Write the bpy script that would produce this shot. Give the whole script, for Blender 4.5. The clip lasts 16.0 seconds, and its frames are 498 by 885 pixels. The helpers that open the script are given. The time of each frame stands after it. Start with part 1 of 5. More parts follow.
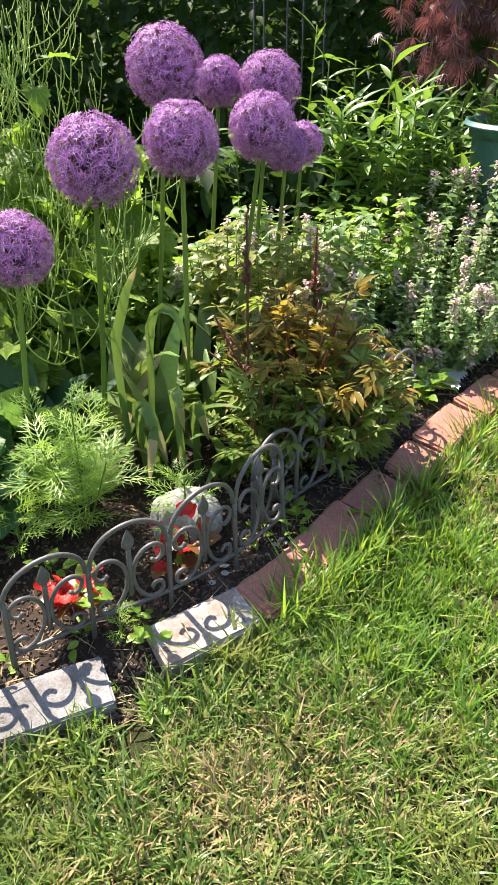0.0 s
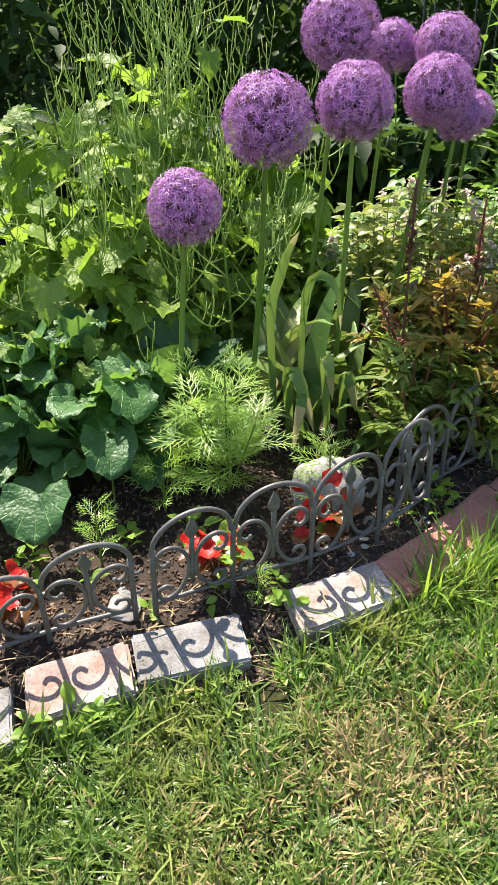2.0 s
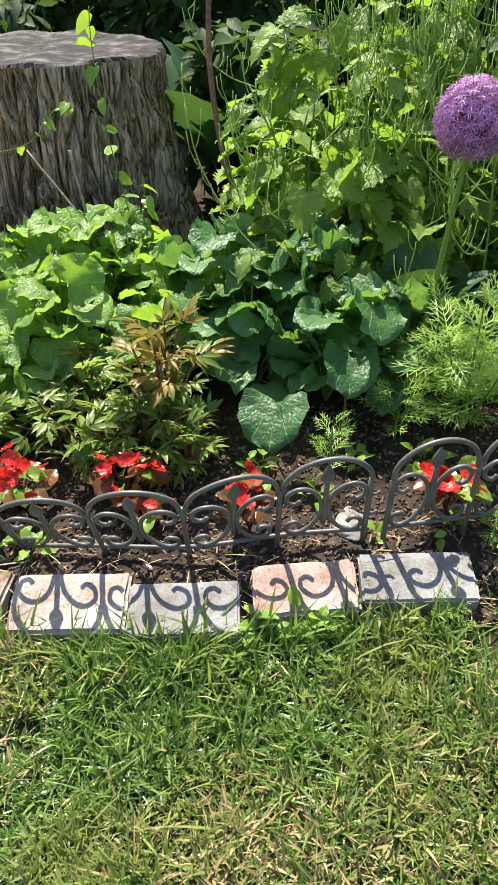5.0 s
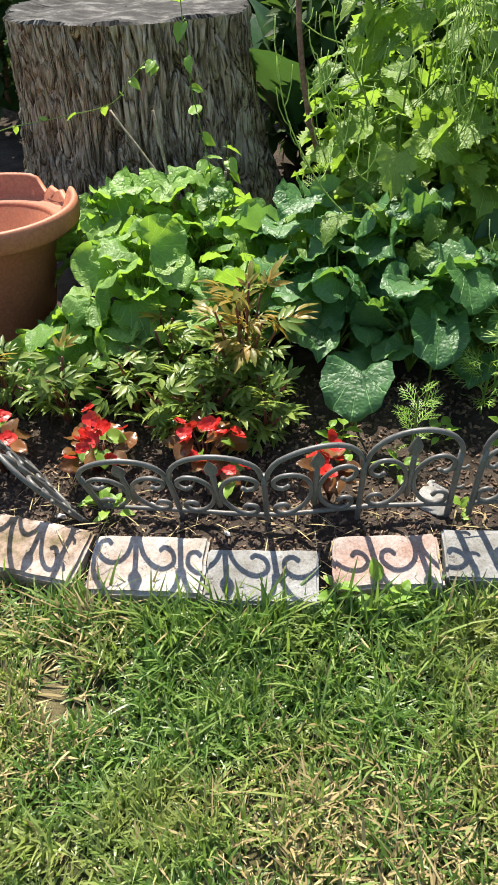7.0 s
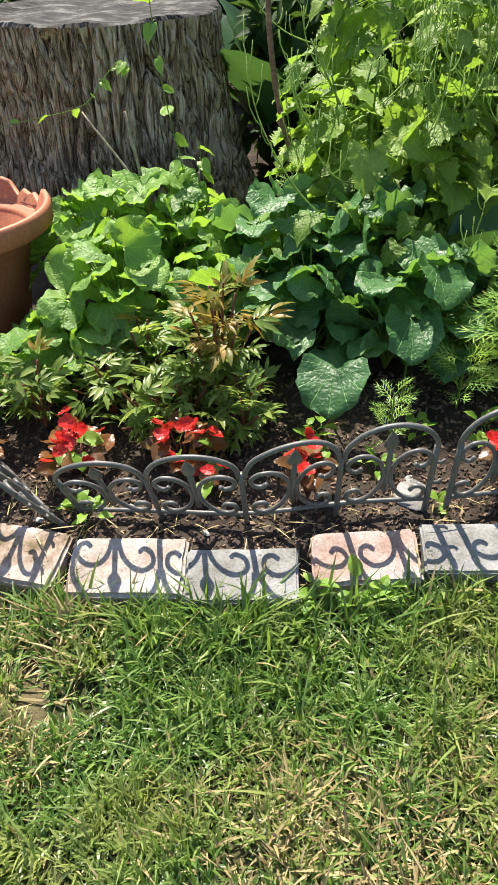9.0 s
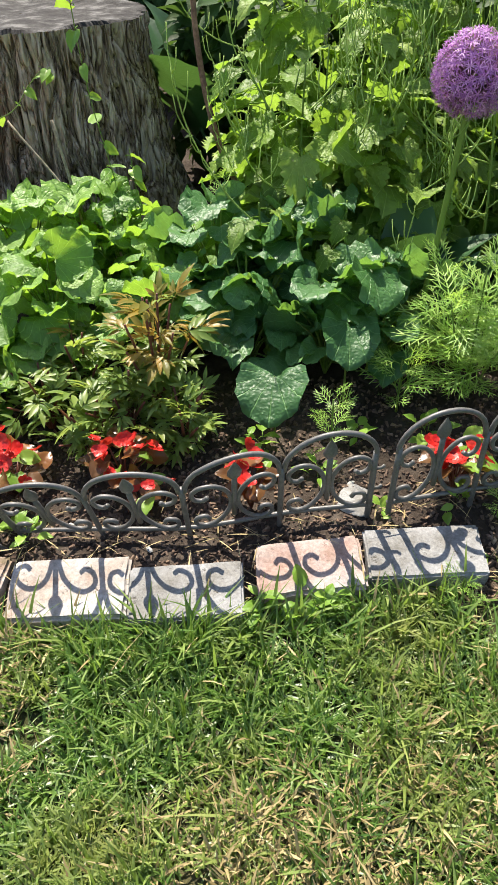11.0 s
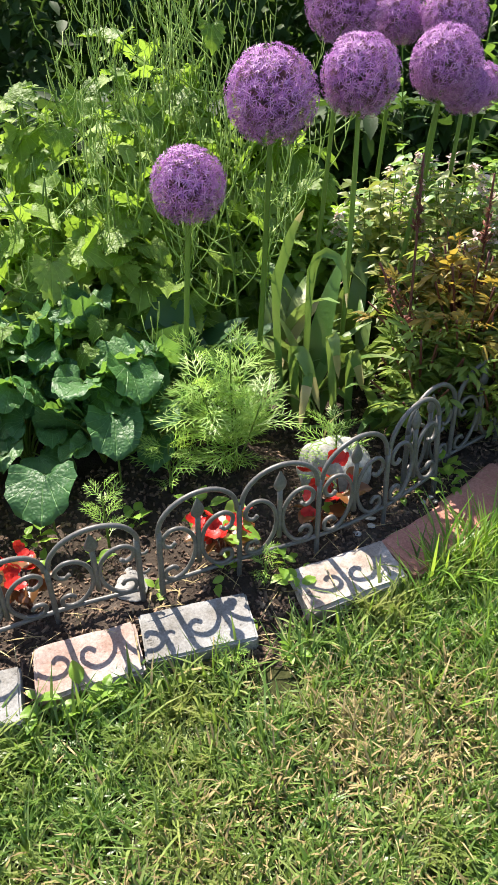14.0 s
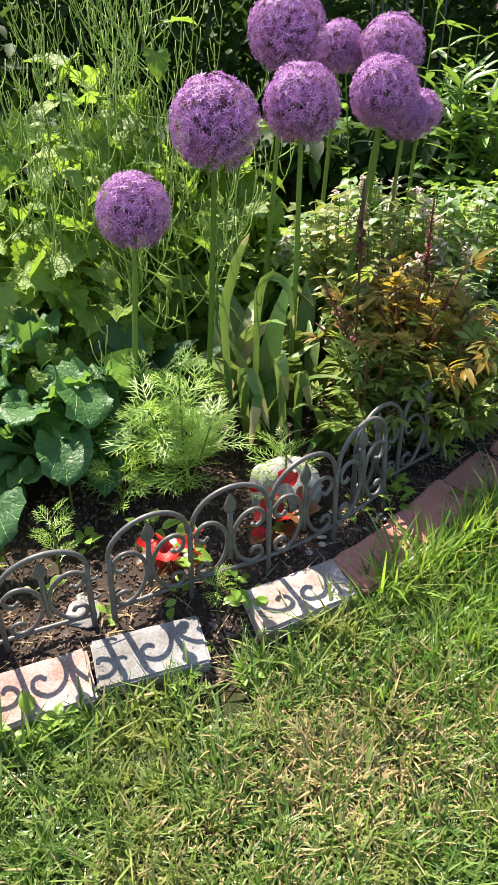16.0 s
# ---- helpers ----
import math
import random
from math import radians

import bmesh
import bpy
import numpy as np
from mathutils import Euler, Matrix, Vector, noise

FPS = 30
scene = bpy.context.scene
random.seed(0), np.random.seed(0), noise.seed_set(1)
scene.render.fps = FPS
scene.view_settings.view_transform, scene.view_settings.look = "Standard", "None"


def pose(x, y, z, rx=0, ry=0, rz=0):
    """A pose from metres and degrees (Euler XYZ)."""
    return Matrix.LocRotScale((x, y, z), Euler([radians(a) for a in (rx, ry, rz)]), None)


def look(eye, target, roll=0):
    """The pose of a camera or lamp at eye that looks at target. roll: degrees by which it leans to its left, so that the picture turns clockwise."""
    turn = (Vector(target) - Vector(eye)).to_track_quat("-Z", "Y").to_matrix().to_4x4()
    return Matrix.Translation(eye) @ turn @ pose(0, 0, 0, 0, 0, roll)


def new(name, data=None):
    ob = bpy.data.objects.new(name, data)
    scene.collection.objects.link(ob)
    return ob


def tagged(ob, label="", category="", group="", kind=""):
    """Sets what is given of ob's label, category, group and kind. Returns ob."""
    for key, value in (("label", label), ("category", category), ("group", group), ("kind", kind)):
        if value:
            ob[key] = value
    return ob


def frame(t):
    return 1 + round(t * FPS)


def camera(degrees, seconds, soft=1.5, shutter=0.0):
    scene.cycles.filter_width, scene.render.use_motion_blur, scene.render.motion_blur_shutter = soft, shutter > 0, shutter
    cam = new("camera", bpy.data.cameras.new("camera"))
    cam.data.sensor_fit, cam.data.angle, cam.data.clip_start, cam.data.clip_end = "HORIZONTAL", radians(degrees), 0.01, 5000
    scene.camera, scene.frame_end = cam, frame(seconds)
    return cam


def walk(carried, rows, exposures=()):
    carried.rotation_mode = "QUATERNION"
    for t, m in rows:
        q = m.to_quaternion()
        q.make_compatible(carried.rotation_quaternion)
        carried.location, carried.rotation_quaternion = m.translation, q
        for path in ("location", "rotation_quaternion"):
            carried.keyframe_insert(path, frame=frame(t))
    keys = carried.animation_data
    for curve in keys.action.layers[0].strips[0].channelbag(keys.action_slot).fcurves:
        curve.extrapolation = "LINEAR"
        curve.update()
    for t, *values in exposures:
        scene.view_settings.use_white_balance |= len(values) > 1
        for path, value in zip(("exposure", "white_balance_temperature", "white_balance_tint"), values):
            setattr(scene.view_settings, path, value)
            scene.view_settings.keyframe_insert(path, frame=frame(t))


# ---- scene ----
cam = camera(37.11, 16.0, 0.6)
PATH = [
    (0.0, 0.0000, -0.0000, 1.0500, 60.00, 0.00, -0.00),
    (0.5, -0.0106, -0.0026, 1.0430, 60.19, 0.41, 1.92),
    (1.0, -0.0248, -0.0114, 1.0332, 60.12, 0.53, 4.34),
    (1.5, -0.0452, -0.0129, 1.0257, 59.72, 0.53, 7.11),
    (2.0, -0.0700, -0.0110, 1.0141, 58.86, 0.45, 9.83),
    (2.5, -0.0979, -0.0152, 1.0073, 57.96, 0.28, 12.46),
    (3.0, -0.1309, -0.0236, 1.0012, 57.00, 0.22, 15.08),
    (3.5, -0.1636, -0.0297, 0.9956, 56.15, 0.13, 17.56),
    (4.0, -0.1810, -0.0400, 0.9890, 55.50, 0.06, 19.88),
    (4.5, -0.1987, -0.0474, 0.9800, 54.86, 0.00, 22.12),
    (5.0, -0.2221, -0.0572, 0.9726, 54.26, 0.20, 24.48),
    (7.5, -0.2685, -0.0656, 0.9457, 52.17, 1.40, 29.36),
    (8.0, -0.2619, -0.0669, 0.9449, 52.23, 1.54, 28.96),
    (10.5, -0.2505, -0.0369, 0.9498, 52.29, 1.24, 24.39),
    (11.0, -0.2424, -0.0287, 0.9512, 52.29, 1.29, 23.24),
    (11.5, -0.2418, -0.0326, 0.9496, 52.62, 1.13, 22.10),
    (12.0, -0.2292, -0.0278, 0.9557, 53.07, 1.15, 20.75),
    (12.5, -0.2138, -0.0207, 0.9622, 54.01, 0.99, 18.71),
    (13.0, -0.1692, -0.0095, 0.9841, 54.98, 1.09, 16.00),
    (13.5, -0.1163, -0.0065, 1.0027, 56.25, 0.93, 12.64),
    (14.0, -0.0676, -0.0066, 1.0111, 57.33, 1.06, 10.13),
    (14.5, -0.0433, -0.0085, 1.0148, 58.04, 0.93, 8.34),
    (15.0, -0.0382, -0.0053, 1.0174, 58.47, 0.78, 7.42),
    (15.5, -0.0433, -0.0066, 1.0168, 58.64, 0.55, 7.02),
    (16.0, -0.0462, -0.0070, 1.0239, 58.60, 0.43, 6.94),
]
walk(cam, [(t, pose(x, y, z, rx, ry, rz)) for t, x, y, z, rx, ry, rz in PATH], [(0.0, 1.57, 6800, 18), (3.0, 1.47, 6700, 15), (5.0, 1.38, 6700, 12), (7.5, 1.35, 6650, 10), (11.0, 1.36, 6700, 12), (14.0, 1.50, 6700, 14), (16.0, 1.53, 6800, 17)])

# ---- world, sun, exposure ----
SUN_TRAVEL = Vector((0.43, -0.485, -1.0)).normalized()
world = bpy.data.worlds.new("sky_world")
scene.world = world
world.use_nodes = True
wn = world.node_tree.nodes
sky = wn.new("ShaderNodeTexSky")
sky.sky_type = "NISHITA"
sky.sun_disc = False
sky.sun_elevation = math.asin(-SUN_TRAVEL.z)
sky.sun_rotation = math.atan2(-SUN_TRAVEL.x, -SUN_TRAVEL.y)
wn["Background"].inputs[1].default_value = 0.105
world.node_tree.links.new(sky.outputs[0], wn["Background"].inputs[0])
sun_data = bpy.data.lights.new("sun", "SUN")
sun_data.energy, sun_data.angle, sun_data.color = 5.0, radians(0.53), (1.0, 0.94, 0.83)
sun = new("sun", sun_data)
sun.matrix_world = look((0, 0, 6), Vector((0, 0, 6)) + SUN_TRAVEL)

# ---- materials ----


def base_mat(name, rough=0.6, spec=0.5):
    m = bpy.data.materials.new(name)
    m.use_nodes = True
    nt = m.node_tree
    b = nt.nodes["Principled BSDF"]
    b.inputs["Roughness"].default_value = rough
    b.inputs["Specular IOR Level"].default_value = spec
    return m, nt, b


def ramp(nt, stops):
    r = nt.nodes.new("ShaderNodeValToRGB")
    els = r.color_ramp.elements
    while len(els) < len(stops):
        els.new(0.5)
    for e, (p, c) in zip(els, stops):
        e.position, e.color = p, (*c, 1)
    return r


def tex_noise(nt, scale, detail=4.0, rough=0.6, coord="Object"):
    tc = nt.nodes.new("ShaderNodeTexCoord")
    n = nt.nodes.new("ShaderNodeTexNoise")
    n.inputs["Scale"].default_value, n.inputs["Detail"].default_value, n.inputs["Roughness"].default_value = scale, detail, rough
    if coord == "World":
        g = nt.nodes.new("ShaderNodeNewGeometry")
        nt.links.new(g.outputs["Position"], n.inputs["Vector"])
    else:
        nt.links.new(tc.outputs[coord], n.inputs["Vector"])
    return n


def mix_col(nt, fac, a, b, mode="MIX"):
    m = nt.nodes.new("ShaderNodeMix")
    m.data_type, m.blend_type = "RGBA", mode
    for sock, v in ((m.inputs[0], fac), (m.inputs[6], a), (m.inputs[7], b)):
        if isinstance(v, bpy.types.NodeSocket):
            nt.links.new(v, sock)
        elif isinstance(v, tuple):
            sock.default_value = (*v, 1)
        else:
            sock.default_value = v
    return m.outputs[2]


def add_bump(nt, b, height, strength, dist):
    n = nt.nodes.new("ShaderNodeBump")
    n.inputs["Strength"].default_value, n.inputs["Distance"].default_value = strength, dist
    nt.links.new(height, n.inputs["Height"])
    nt.links.new(n.outputs[0], b.inputs["Normal"])


def random_value(nt):
    g = nt.nodes.new("ShaderNodeNewGeometry")
    o = nt.nodes.new("ShaderNodeObjectInfo")
    a = nt.nodes.new("ShaderNodeMath")
    a.operation = "ADD"
    nt.links.new(g.outputs["Random Per Island"], a.inputs[0])
    nt.links.new(o.outputs["Random"], a.inputs[1])
    f = nt.nodes.new("ShaderNodeMath")
    f.operation = "FRACT"
    nt.links.new(a.outputs[0], f.inputs[0])
    return f.outputs[0]


def leaf_mat(name, dark, mid, light, rough=0.45, thin=0.35, glow=None, veins=False, patch=0.0, patch_col=(0.3, 0.22, 0.05), spec=0.35):
    """A plant surface: colours vary from leaf to leaf and within a leaf; part of the light passes through."""
    m, nt, b = base_mat(name, rough, spec)
    r = ramp(nt, [(0.0, dark), (0.5, mid), (1.0, light)])
    nt.links.new(random_value(nt), r.inputs[0])
    n = tex_noise(nt, 14, 4, 0.6, "World")
    col = mix_col(nt, n.outputs[0], r.outputs[0], tuple(c * 0.72 for c in dark), "MIX")
    shade = nt.nodes.new("ShaderNodeMath")
    shade.operation = "MULTIPLY"
    shade.inputs[1].default_value = 0.45
    nt.links.new(n.outputs[0], shade.inputs[0])
    nt.links.new(shade.outputs[0], col.node.inputs[0])
    if patch:
        pn = tex_noise(nt, 5, 3, 0.6, "World")
        pr = ramp(nt, [(0.5, (0, 0, 0)), (0.68, (patch, patch, patch))])
        nt.links.new(pn.outputs[0], pr.inputs[0])
        col = mix_col(nt, pr.outputs[0], col, patch_col)
    if veins:
        tc = nt.nodes.new("ShaderNodeTexCoord")
        sp = nt.nodes.new("ShaderNodeSeparateXYZ")
        nt.links.new(tc.outputs["Object"], sp.inputs[0])
        ax = nt.nodes.new("ShaderNodeMath")
        ax.operation = "ABSOLUTE"
        nt.links.new(sp.outputs[0], ax.inputs[0])
        ang = nt.nodes.new("ShaderNodeMath")
        ang.operation = "ARCTAN2"
        ay = nt.nodes.new("ShaderNodeMath")
        ay.operation = "ADD"
        ay.inputs[1].default_value = 0.06
        nt.links.new(sp.outputs[1], ay.inputs[0])
        nt.links.new(ax.outputs[0], ang.inputs[0])
        nt.links.new(ay.outputs[0], ang.inputs[1])
        w = nt.nodes.new("ShaderNodeMath")
        w.operation = "MULTIPLY"
        w.inputs[1].default_value = 17.0
        nt.links.new(ang.outputs[0], w.inputs[0])
        c = nt.nodes.new("ShaderNodeMath")
        c.operation = "COSINE"
        nt.links.new(w.outputs[0], c.inputs[0])
        vr = ramp(nt, [(0.93, (0, 0, 0)), (1.0, (0.75, 0.75, 0.75))])
        nt.links.new(c.outputs[0], vr.inputs[0])
        col = mix_col(nt, vr.outputs[0], col, tuple(min(1, c * 1.2) for c in light))
        crinkle = tex_noise(nt, 10, 2, 0.5, "Object")
        cr = ramp(nt, [(0.36, (0.86, 0.86, 0.86)), (0.64, (1.06, 1.06, 1.06))])
        nt.links.new(crinkle.outputs[0], cr.inputs[0])
        col = mix_col(nt, 1.0, col, cr.outputs[0], "MULTIPLY")
        quilt = nt.nodes.new("ShaderNodeTexVoronoi")
        quilt.feature = "SMOOTH_F1"
        quilt.inputs["Scale"].default_value = 15.0
        nt.links.new(tc.outputs["Object"], quilt.inputs["Vector"])
        puff = nt.nodes.new("ShaderNodeMath")
        puff.operation = "MULTIPLY_ADD"
        puff.inputs[1].default_value = -1.0
        nt.links.new(quilt.outputs["Distance"], puff.inputs[0])
        nt.links.new(crinkle.outputs[0], puff.inputs[2])
        both = nt.nodes.new("ShaderNodeMath")
        both.operation = "SUBTRACT"
        nt.links.new(puff.outputs[0], both.inputs[0])
        nt.links.new(vr.outputs[0], both.inputs[1])
        add_bump(nt, b, both.outputs[0], 0.8, 0.0022)
    else:
        fine = tex_noise(nt, 90, 2, 0.5, "World")
        add_bump(nt, b, fine.outputs[0], 0.25, 0.004)
    nt.links.new(col, b.inputs["Base Color"])
    if thin:
        t = nt.nodes.new("ShaderNodeBsdfTranslucent")
        nt.links.new(mix_col(nt, 0.6, col, glow or tuple(min(1, c * 1.6) for c in light)), t.inputs[0])
        mx = nt.nodes.new("ShaderNodeMixShader")
        mx.inputs[0].default_value = thin
        nt.links.new(b.outputs[0], mx.inputs[1])
        nt.links.new(t.outputs[0], mx.inputs[2])
        nt.links.new(mx.outputs[0], nt.nodes["Material Output"].inputs[0])
    return m


def mottled(name, stops, scale, rough=0.8, bump=0.5, dist=0.003, fine=60, spec=0.3, coord="Object", tint=None, stretch=1.0, pits=0.0):
    m, nt, b = base_mat(name, rough, spec)
    n = tex_noise(nt, scale, 6, 0.65, coord)
    r = ramp(nt, stops)
    nt.links.new(n.outputs[0], r.inputs[0])
    f = tex_noise(nt, fine, 5, 0.7, coord)
    if stretch != 1.0:
        for t in (n, f):
            mp = nt.nodes.new("ShaderNodeMapping")
            mp.inputs["Scale"].default_value = (1, 1, stretch)
            nt.links.new(t.inputs["Vector"].links[0].from_socket, mp.inputs[0])
            nt.links.new(mp.outputs[0], t.inputs["Vector"])
    fr = ramp(nt, [(0.3, (0.6, 0.6, 0.6)), (0.65, (1, 1, 1))])
    nt.links.new(f.outputs[0], fr.inputs[0])
    col = mix_col(nt, 1.0, r.outputs[0], fr.outputs[0], "MULTIPLY")
    if tint:
        tr = ramp(nt, tint)
        nt.links.new(random_value(nt), tr.inputs[0])
        col = mix_col(nt, 1.0, col, tr.outputs[0], "MULTIPLY")
    height = f.outputs[0]
    if pits:
        hole = tex_noise(nt, pits, 3, 0.75, coord)
        hr = ramp(nt, [(0.28, (0.40, 0.37, 0.33)), (0.37, (1, 1, 1))])
        nt.links.new(hole.outputs[0], hr.inputs[0])
        dirt = tex_noise(nt, pits * 0.17, 5, 0.7, coord)
        dr = ramp(nt, [(0.36, (0.78, 0.74, 0.68)), (0.56, (1, 1, 1))])
        nt.links.new(dirt.outputs[0], dr.inputs[0])
        col = mix_col(nt, 1.0, mix_col(nt, 1.0, col, hr.outputs[0], "MULTIPLY"), dr.outputs[0], "MULTIPLY")
        height = mix_col(nt, 0.6, f.outputs[0], hr.outputs[0])
    nt.links.new(col, b.inputs["Base Color"])
    add_bump(nt, b, height, bump, dist)
    return m


GRASS = leaf_mat("grass_blade", (0.040, 0.10, 0.02), (0.12, 0.22, 0.04), (0.33, 0.42, 0.13), 0.38, 0.40, (0.32, 0.50, 0.05), patch=0.5, patch_col=(0.34, 0.31, 0.10), spec=0.45)
LUSH = leaf_mat("fresh_grass_blade", (0.058, 0.16, 0.02), (0.135, 0.30, 0.034), (0.33, 0.49, 0.095), 0.36, 0.45, (0.48, 0.66, 0.05), spec=0.5)
STRAW = leaf_mat("dry_straw", (0.22, 0.17, 0.07), (0.36, 0.28, 0.13), (0.50, 0.41, 0.21), 0.7, 0.2, (0.5, 0.42, 0.22))
TURF = mottled("turf_soil", [(0.3, (0.022, 0.03, 0.01)), (0.55, (0.052, 0.056, 0.022)), (0.75, (0.13, 0.11, 0.055))], 6, 0.95, 0.8, 0.01, 70, 0.1, "World")


def worn_strip(m):
    """A bare tan strip crossing the lawn, thin dry patches, and plain sward further out."""
    nt = m.node_tree
    b = nt.nodes["Principled BSDF"]
    g = nt.nodes.new("ShaderNodeNewGeometry")
    old = b.inputs["Base Color"].links[0].from_socket
    for (cx, cy, turn), (sx, sy) in (((-0.885, 0.36, 0.22), (0.045, 0.20)), ((-0.42, 0.38, 0.3), (0.16, 0.10)), ((0.02, 0.74, 0.6), (0.14, 0.10))):
        mp = nt.nodes.new("ShaderNodeMapping")
        mp.vector_type = "TEXTURE"
        mp.inputs["Location"].default_value = (cx, cy, 0)
        mp.inputs["Rotation"].default_value = (0, 0, turn)
        mp.inputs["Scale"].default_value = (sx, sy, 100)
        nt.links.new(g.outputs["Position"], mp.inputs[0])
        ln = nt.nodes.new("ShaderNodeVectorMath")
        ln.operation = "LENGTH"
        nt.links.new(mp.outputs[0], ln.inputs[0])
        n = tex_noise(nt, 22, 4, 0.6, "World")
        add = nt.nodes.new("ShaderNodeMath")
        nt.links.new(ln.outputs["Value"], add.inputs[0])
        nt.links.new(n.outputs[0], add.inputs[1])
        r = ramp(nt, [(0.50, (0.4, 0.4, 0.4)), (0.9, (0.0, 0.0, 0.0))])
        half = nt.nodes.new("ShaderNodeMath")
        half.operation = "MULTIPLY"
        half.inputs[1].default_value = 0.62
        nt.links.new(add.outputs[0], half.inputs[0])
        nt.links.new(half.outputs[0], r.inputs[0])
        old = mix_col(nt, r.outputs[0], old, (0.21, 0.16, 0.095))
    mp = nt.nodes.new("ShaderNodeMapping")
    mp.vector_type = "TEXTURE"
    mp.inputs["Location"].default_value = (0, -0.3, 0)
    mp.inputs["Scale"].default_value = (4.4, 4.4, 400)
    nt.links.new(g.outputs["Position"], mp.inputs[0])
    ln = nt.nodes.new("ShaderNodeVectorMath")
    ln.operation = "LENGTH"
    nt.links.new(mp.outputs[0], ln.inputs[0])
    far = ramp(nt, [(0.5, (0, 0, 0)), (0.8, (1, 1, 1))])
    nt.links.new(ln.outputs["Value"], far.inputs[0])
    sward = tex_noise(nt, 3, 6, 0.75, "World")
    tone = ramp(nt, [(0.3, (0.075, 0.11, 0.03)), (0.7, (0.17, 0.20, 0.06))])
    nt.links.new(sward.outputs[0], tone.inputs[0])
    nt.links.new(mix_col(nt, far.outputs[0], old, tone.outputs[0]), b.inputs["Base Color"])


worn_strip(TURF)
SOIL = mottled("dark_soil", [(0.3, (0.026, 0.019, 0.014)), (0.6, (0.07, 0.054, 0.042)), (0.8, (0.14, 0.112, 0.09))], 9, 0.95, 0.9, 0.012, 60, 0.15, "World")
MULCH = mottled("bark_mulch", [(0.3, (0.07, 0.05, 0.038)), (0.6, (0.17, 0.13, 0.10)), (0.8, (0.34, 0.285, 0.225))], 30, 0.9, 0.5, 0.002, 200, 0.2, "World", [(0.0, (0.5, 0.45, 0.42)), (0.75, (1.1, 1.0, 0.95)), (1.0, (2.2, 2.0, 1.7))])
IRON = mottled("grey_fence_plastic", [(0.3, (0.082, 0.08, 0.075)), (0.7, (0.135, 0.131, 0.123))], 25, 0.45, 0.25, 0.001, 180, 0.5)
GREY_STONE = mottled("grey_paver", [(0.3, (0.215, 0.215, 0.206)), (0.55, (0.292, 0.292, 0.284)), (0.75, (0.353, 0.353, 0.344))], 16, 0.9, 0.7, 0.004, 230, 0.2, pits=48)
WHITE_STONE = mottled("weathered_white_paver", [(0.3, (0.361, 0.232, 0.185)), (0.42, (0.396, 0.344, 0.305)), (0.58, (0.439, 0.413, 0.387)), (0.8, (0.499, 0.482, 0.460))], 10, 0.9, 0.7, 0.004, 150, 0.2, pits=48)
PINK_STONE = mottled("pink_grey_paver", [(0.3, (0.370, 0.224, 0.181)), (0.48, (0.404, 0.310, 0.275)), (0.62, (0.404, 0.370, 0.344)), (0.8, (0.430, 0.413, 0.396))], 11, 0.9, 0.7, 0.004, 170, 0.2, pits=48)
MOSSY_STONE = mottled("mossy_paver", [(0.3, (0.13, 0.12, 0.05)), (0.48, (0.33, 0.25, 0.19)), (0.62, (0.44, 0.37, 0.32)), (0.8, (0.48, 0.45, 0.42))], 16, 0.95, 0.9, 0.006, 90, 0.2, pits=48)
RED_BRICK = mottled("red_brick", [(0.3, (0.36, 0.155, 0.115)), (0.55, (0.44, 0.215, 0.165)), (0.75, (0.50, 0.30, 0.245))], 11, 0.88, 0.5, 0.002, 200, 0.2)
ROCK = mottled("pale_rock", [(0.3, (0.27, 0.265, 0.24)), (0.55, (0.38, 0.375, 0.345)), (0.75, (0.46, 0.455, 0.425))], 9, 0.9, 0.6, 0.003, 110, 0.2, "World")


def bark_mat():
    """Grey-brown plates parted by long dark furrows, the shade in them painted into the colour."""
    m, nt, b = base_mat("stump_bark", 0.95, 0.1)
    tc = nt.nodes.new("ShaderNodeTexCoord")
    outs = []
    for scale, dist in ((19, 1.5), (40, 1.0)):
        mp = nt.nodes.new("ShaderNodeMapping")
        mp.inputs["Scale"].default_value = (1, 1, 0.17)
        nt.links.new(tc.outputs["Object"], mp.inputs[0])
        n = nt.nodes.new("ShaderNodeTexNoise")
        n.inputs["Scale"].default_value, n.inputs["Detail"].default_value, n.inputs["Distortion"].default_value = scale, 3, dist
        nt.links.new(mp.outputs[0], n.inputs["Vector"])
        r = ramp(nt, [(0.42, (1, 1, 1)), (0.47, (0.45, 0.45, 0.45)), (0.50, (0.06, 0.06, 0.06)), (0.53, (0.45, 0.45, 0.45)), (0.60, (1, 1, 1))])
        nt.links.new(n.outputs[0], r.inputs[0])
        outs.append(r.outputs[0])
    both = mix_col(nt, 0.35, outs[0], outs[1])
    # darkest stops stand for the shade deep in the furrows
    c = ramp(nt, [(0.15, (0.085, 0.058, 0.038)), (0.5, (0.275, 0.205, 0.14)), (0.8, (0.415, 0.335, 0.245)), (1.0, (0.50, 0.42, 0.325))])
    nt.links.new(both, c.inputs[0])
    f = tex_noise(nt, 9, 5, 0.7)
    fr = ramp(nt, [(0.3, (0.65, 0.62, 0.58)), (0.7, (1.1, 1.08, 1.05))])
    nt.links.new(f.outputs[0], fr.inputs[0])
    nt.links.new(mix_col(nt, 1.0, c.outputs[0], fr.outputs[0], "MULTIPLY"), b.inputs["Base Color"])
    add_bump(nt, b, both, 1.0, 0.011)
    return m


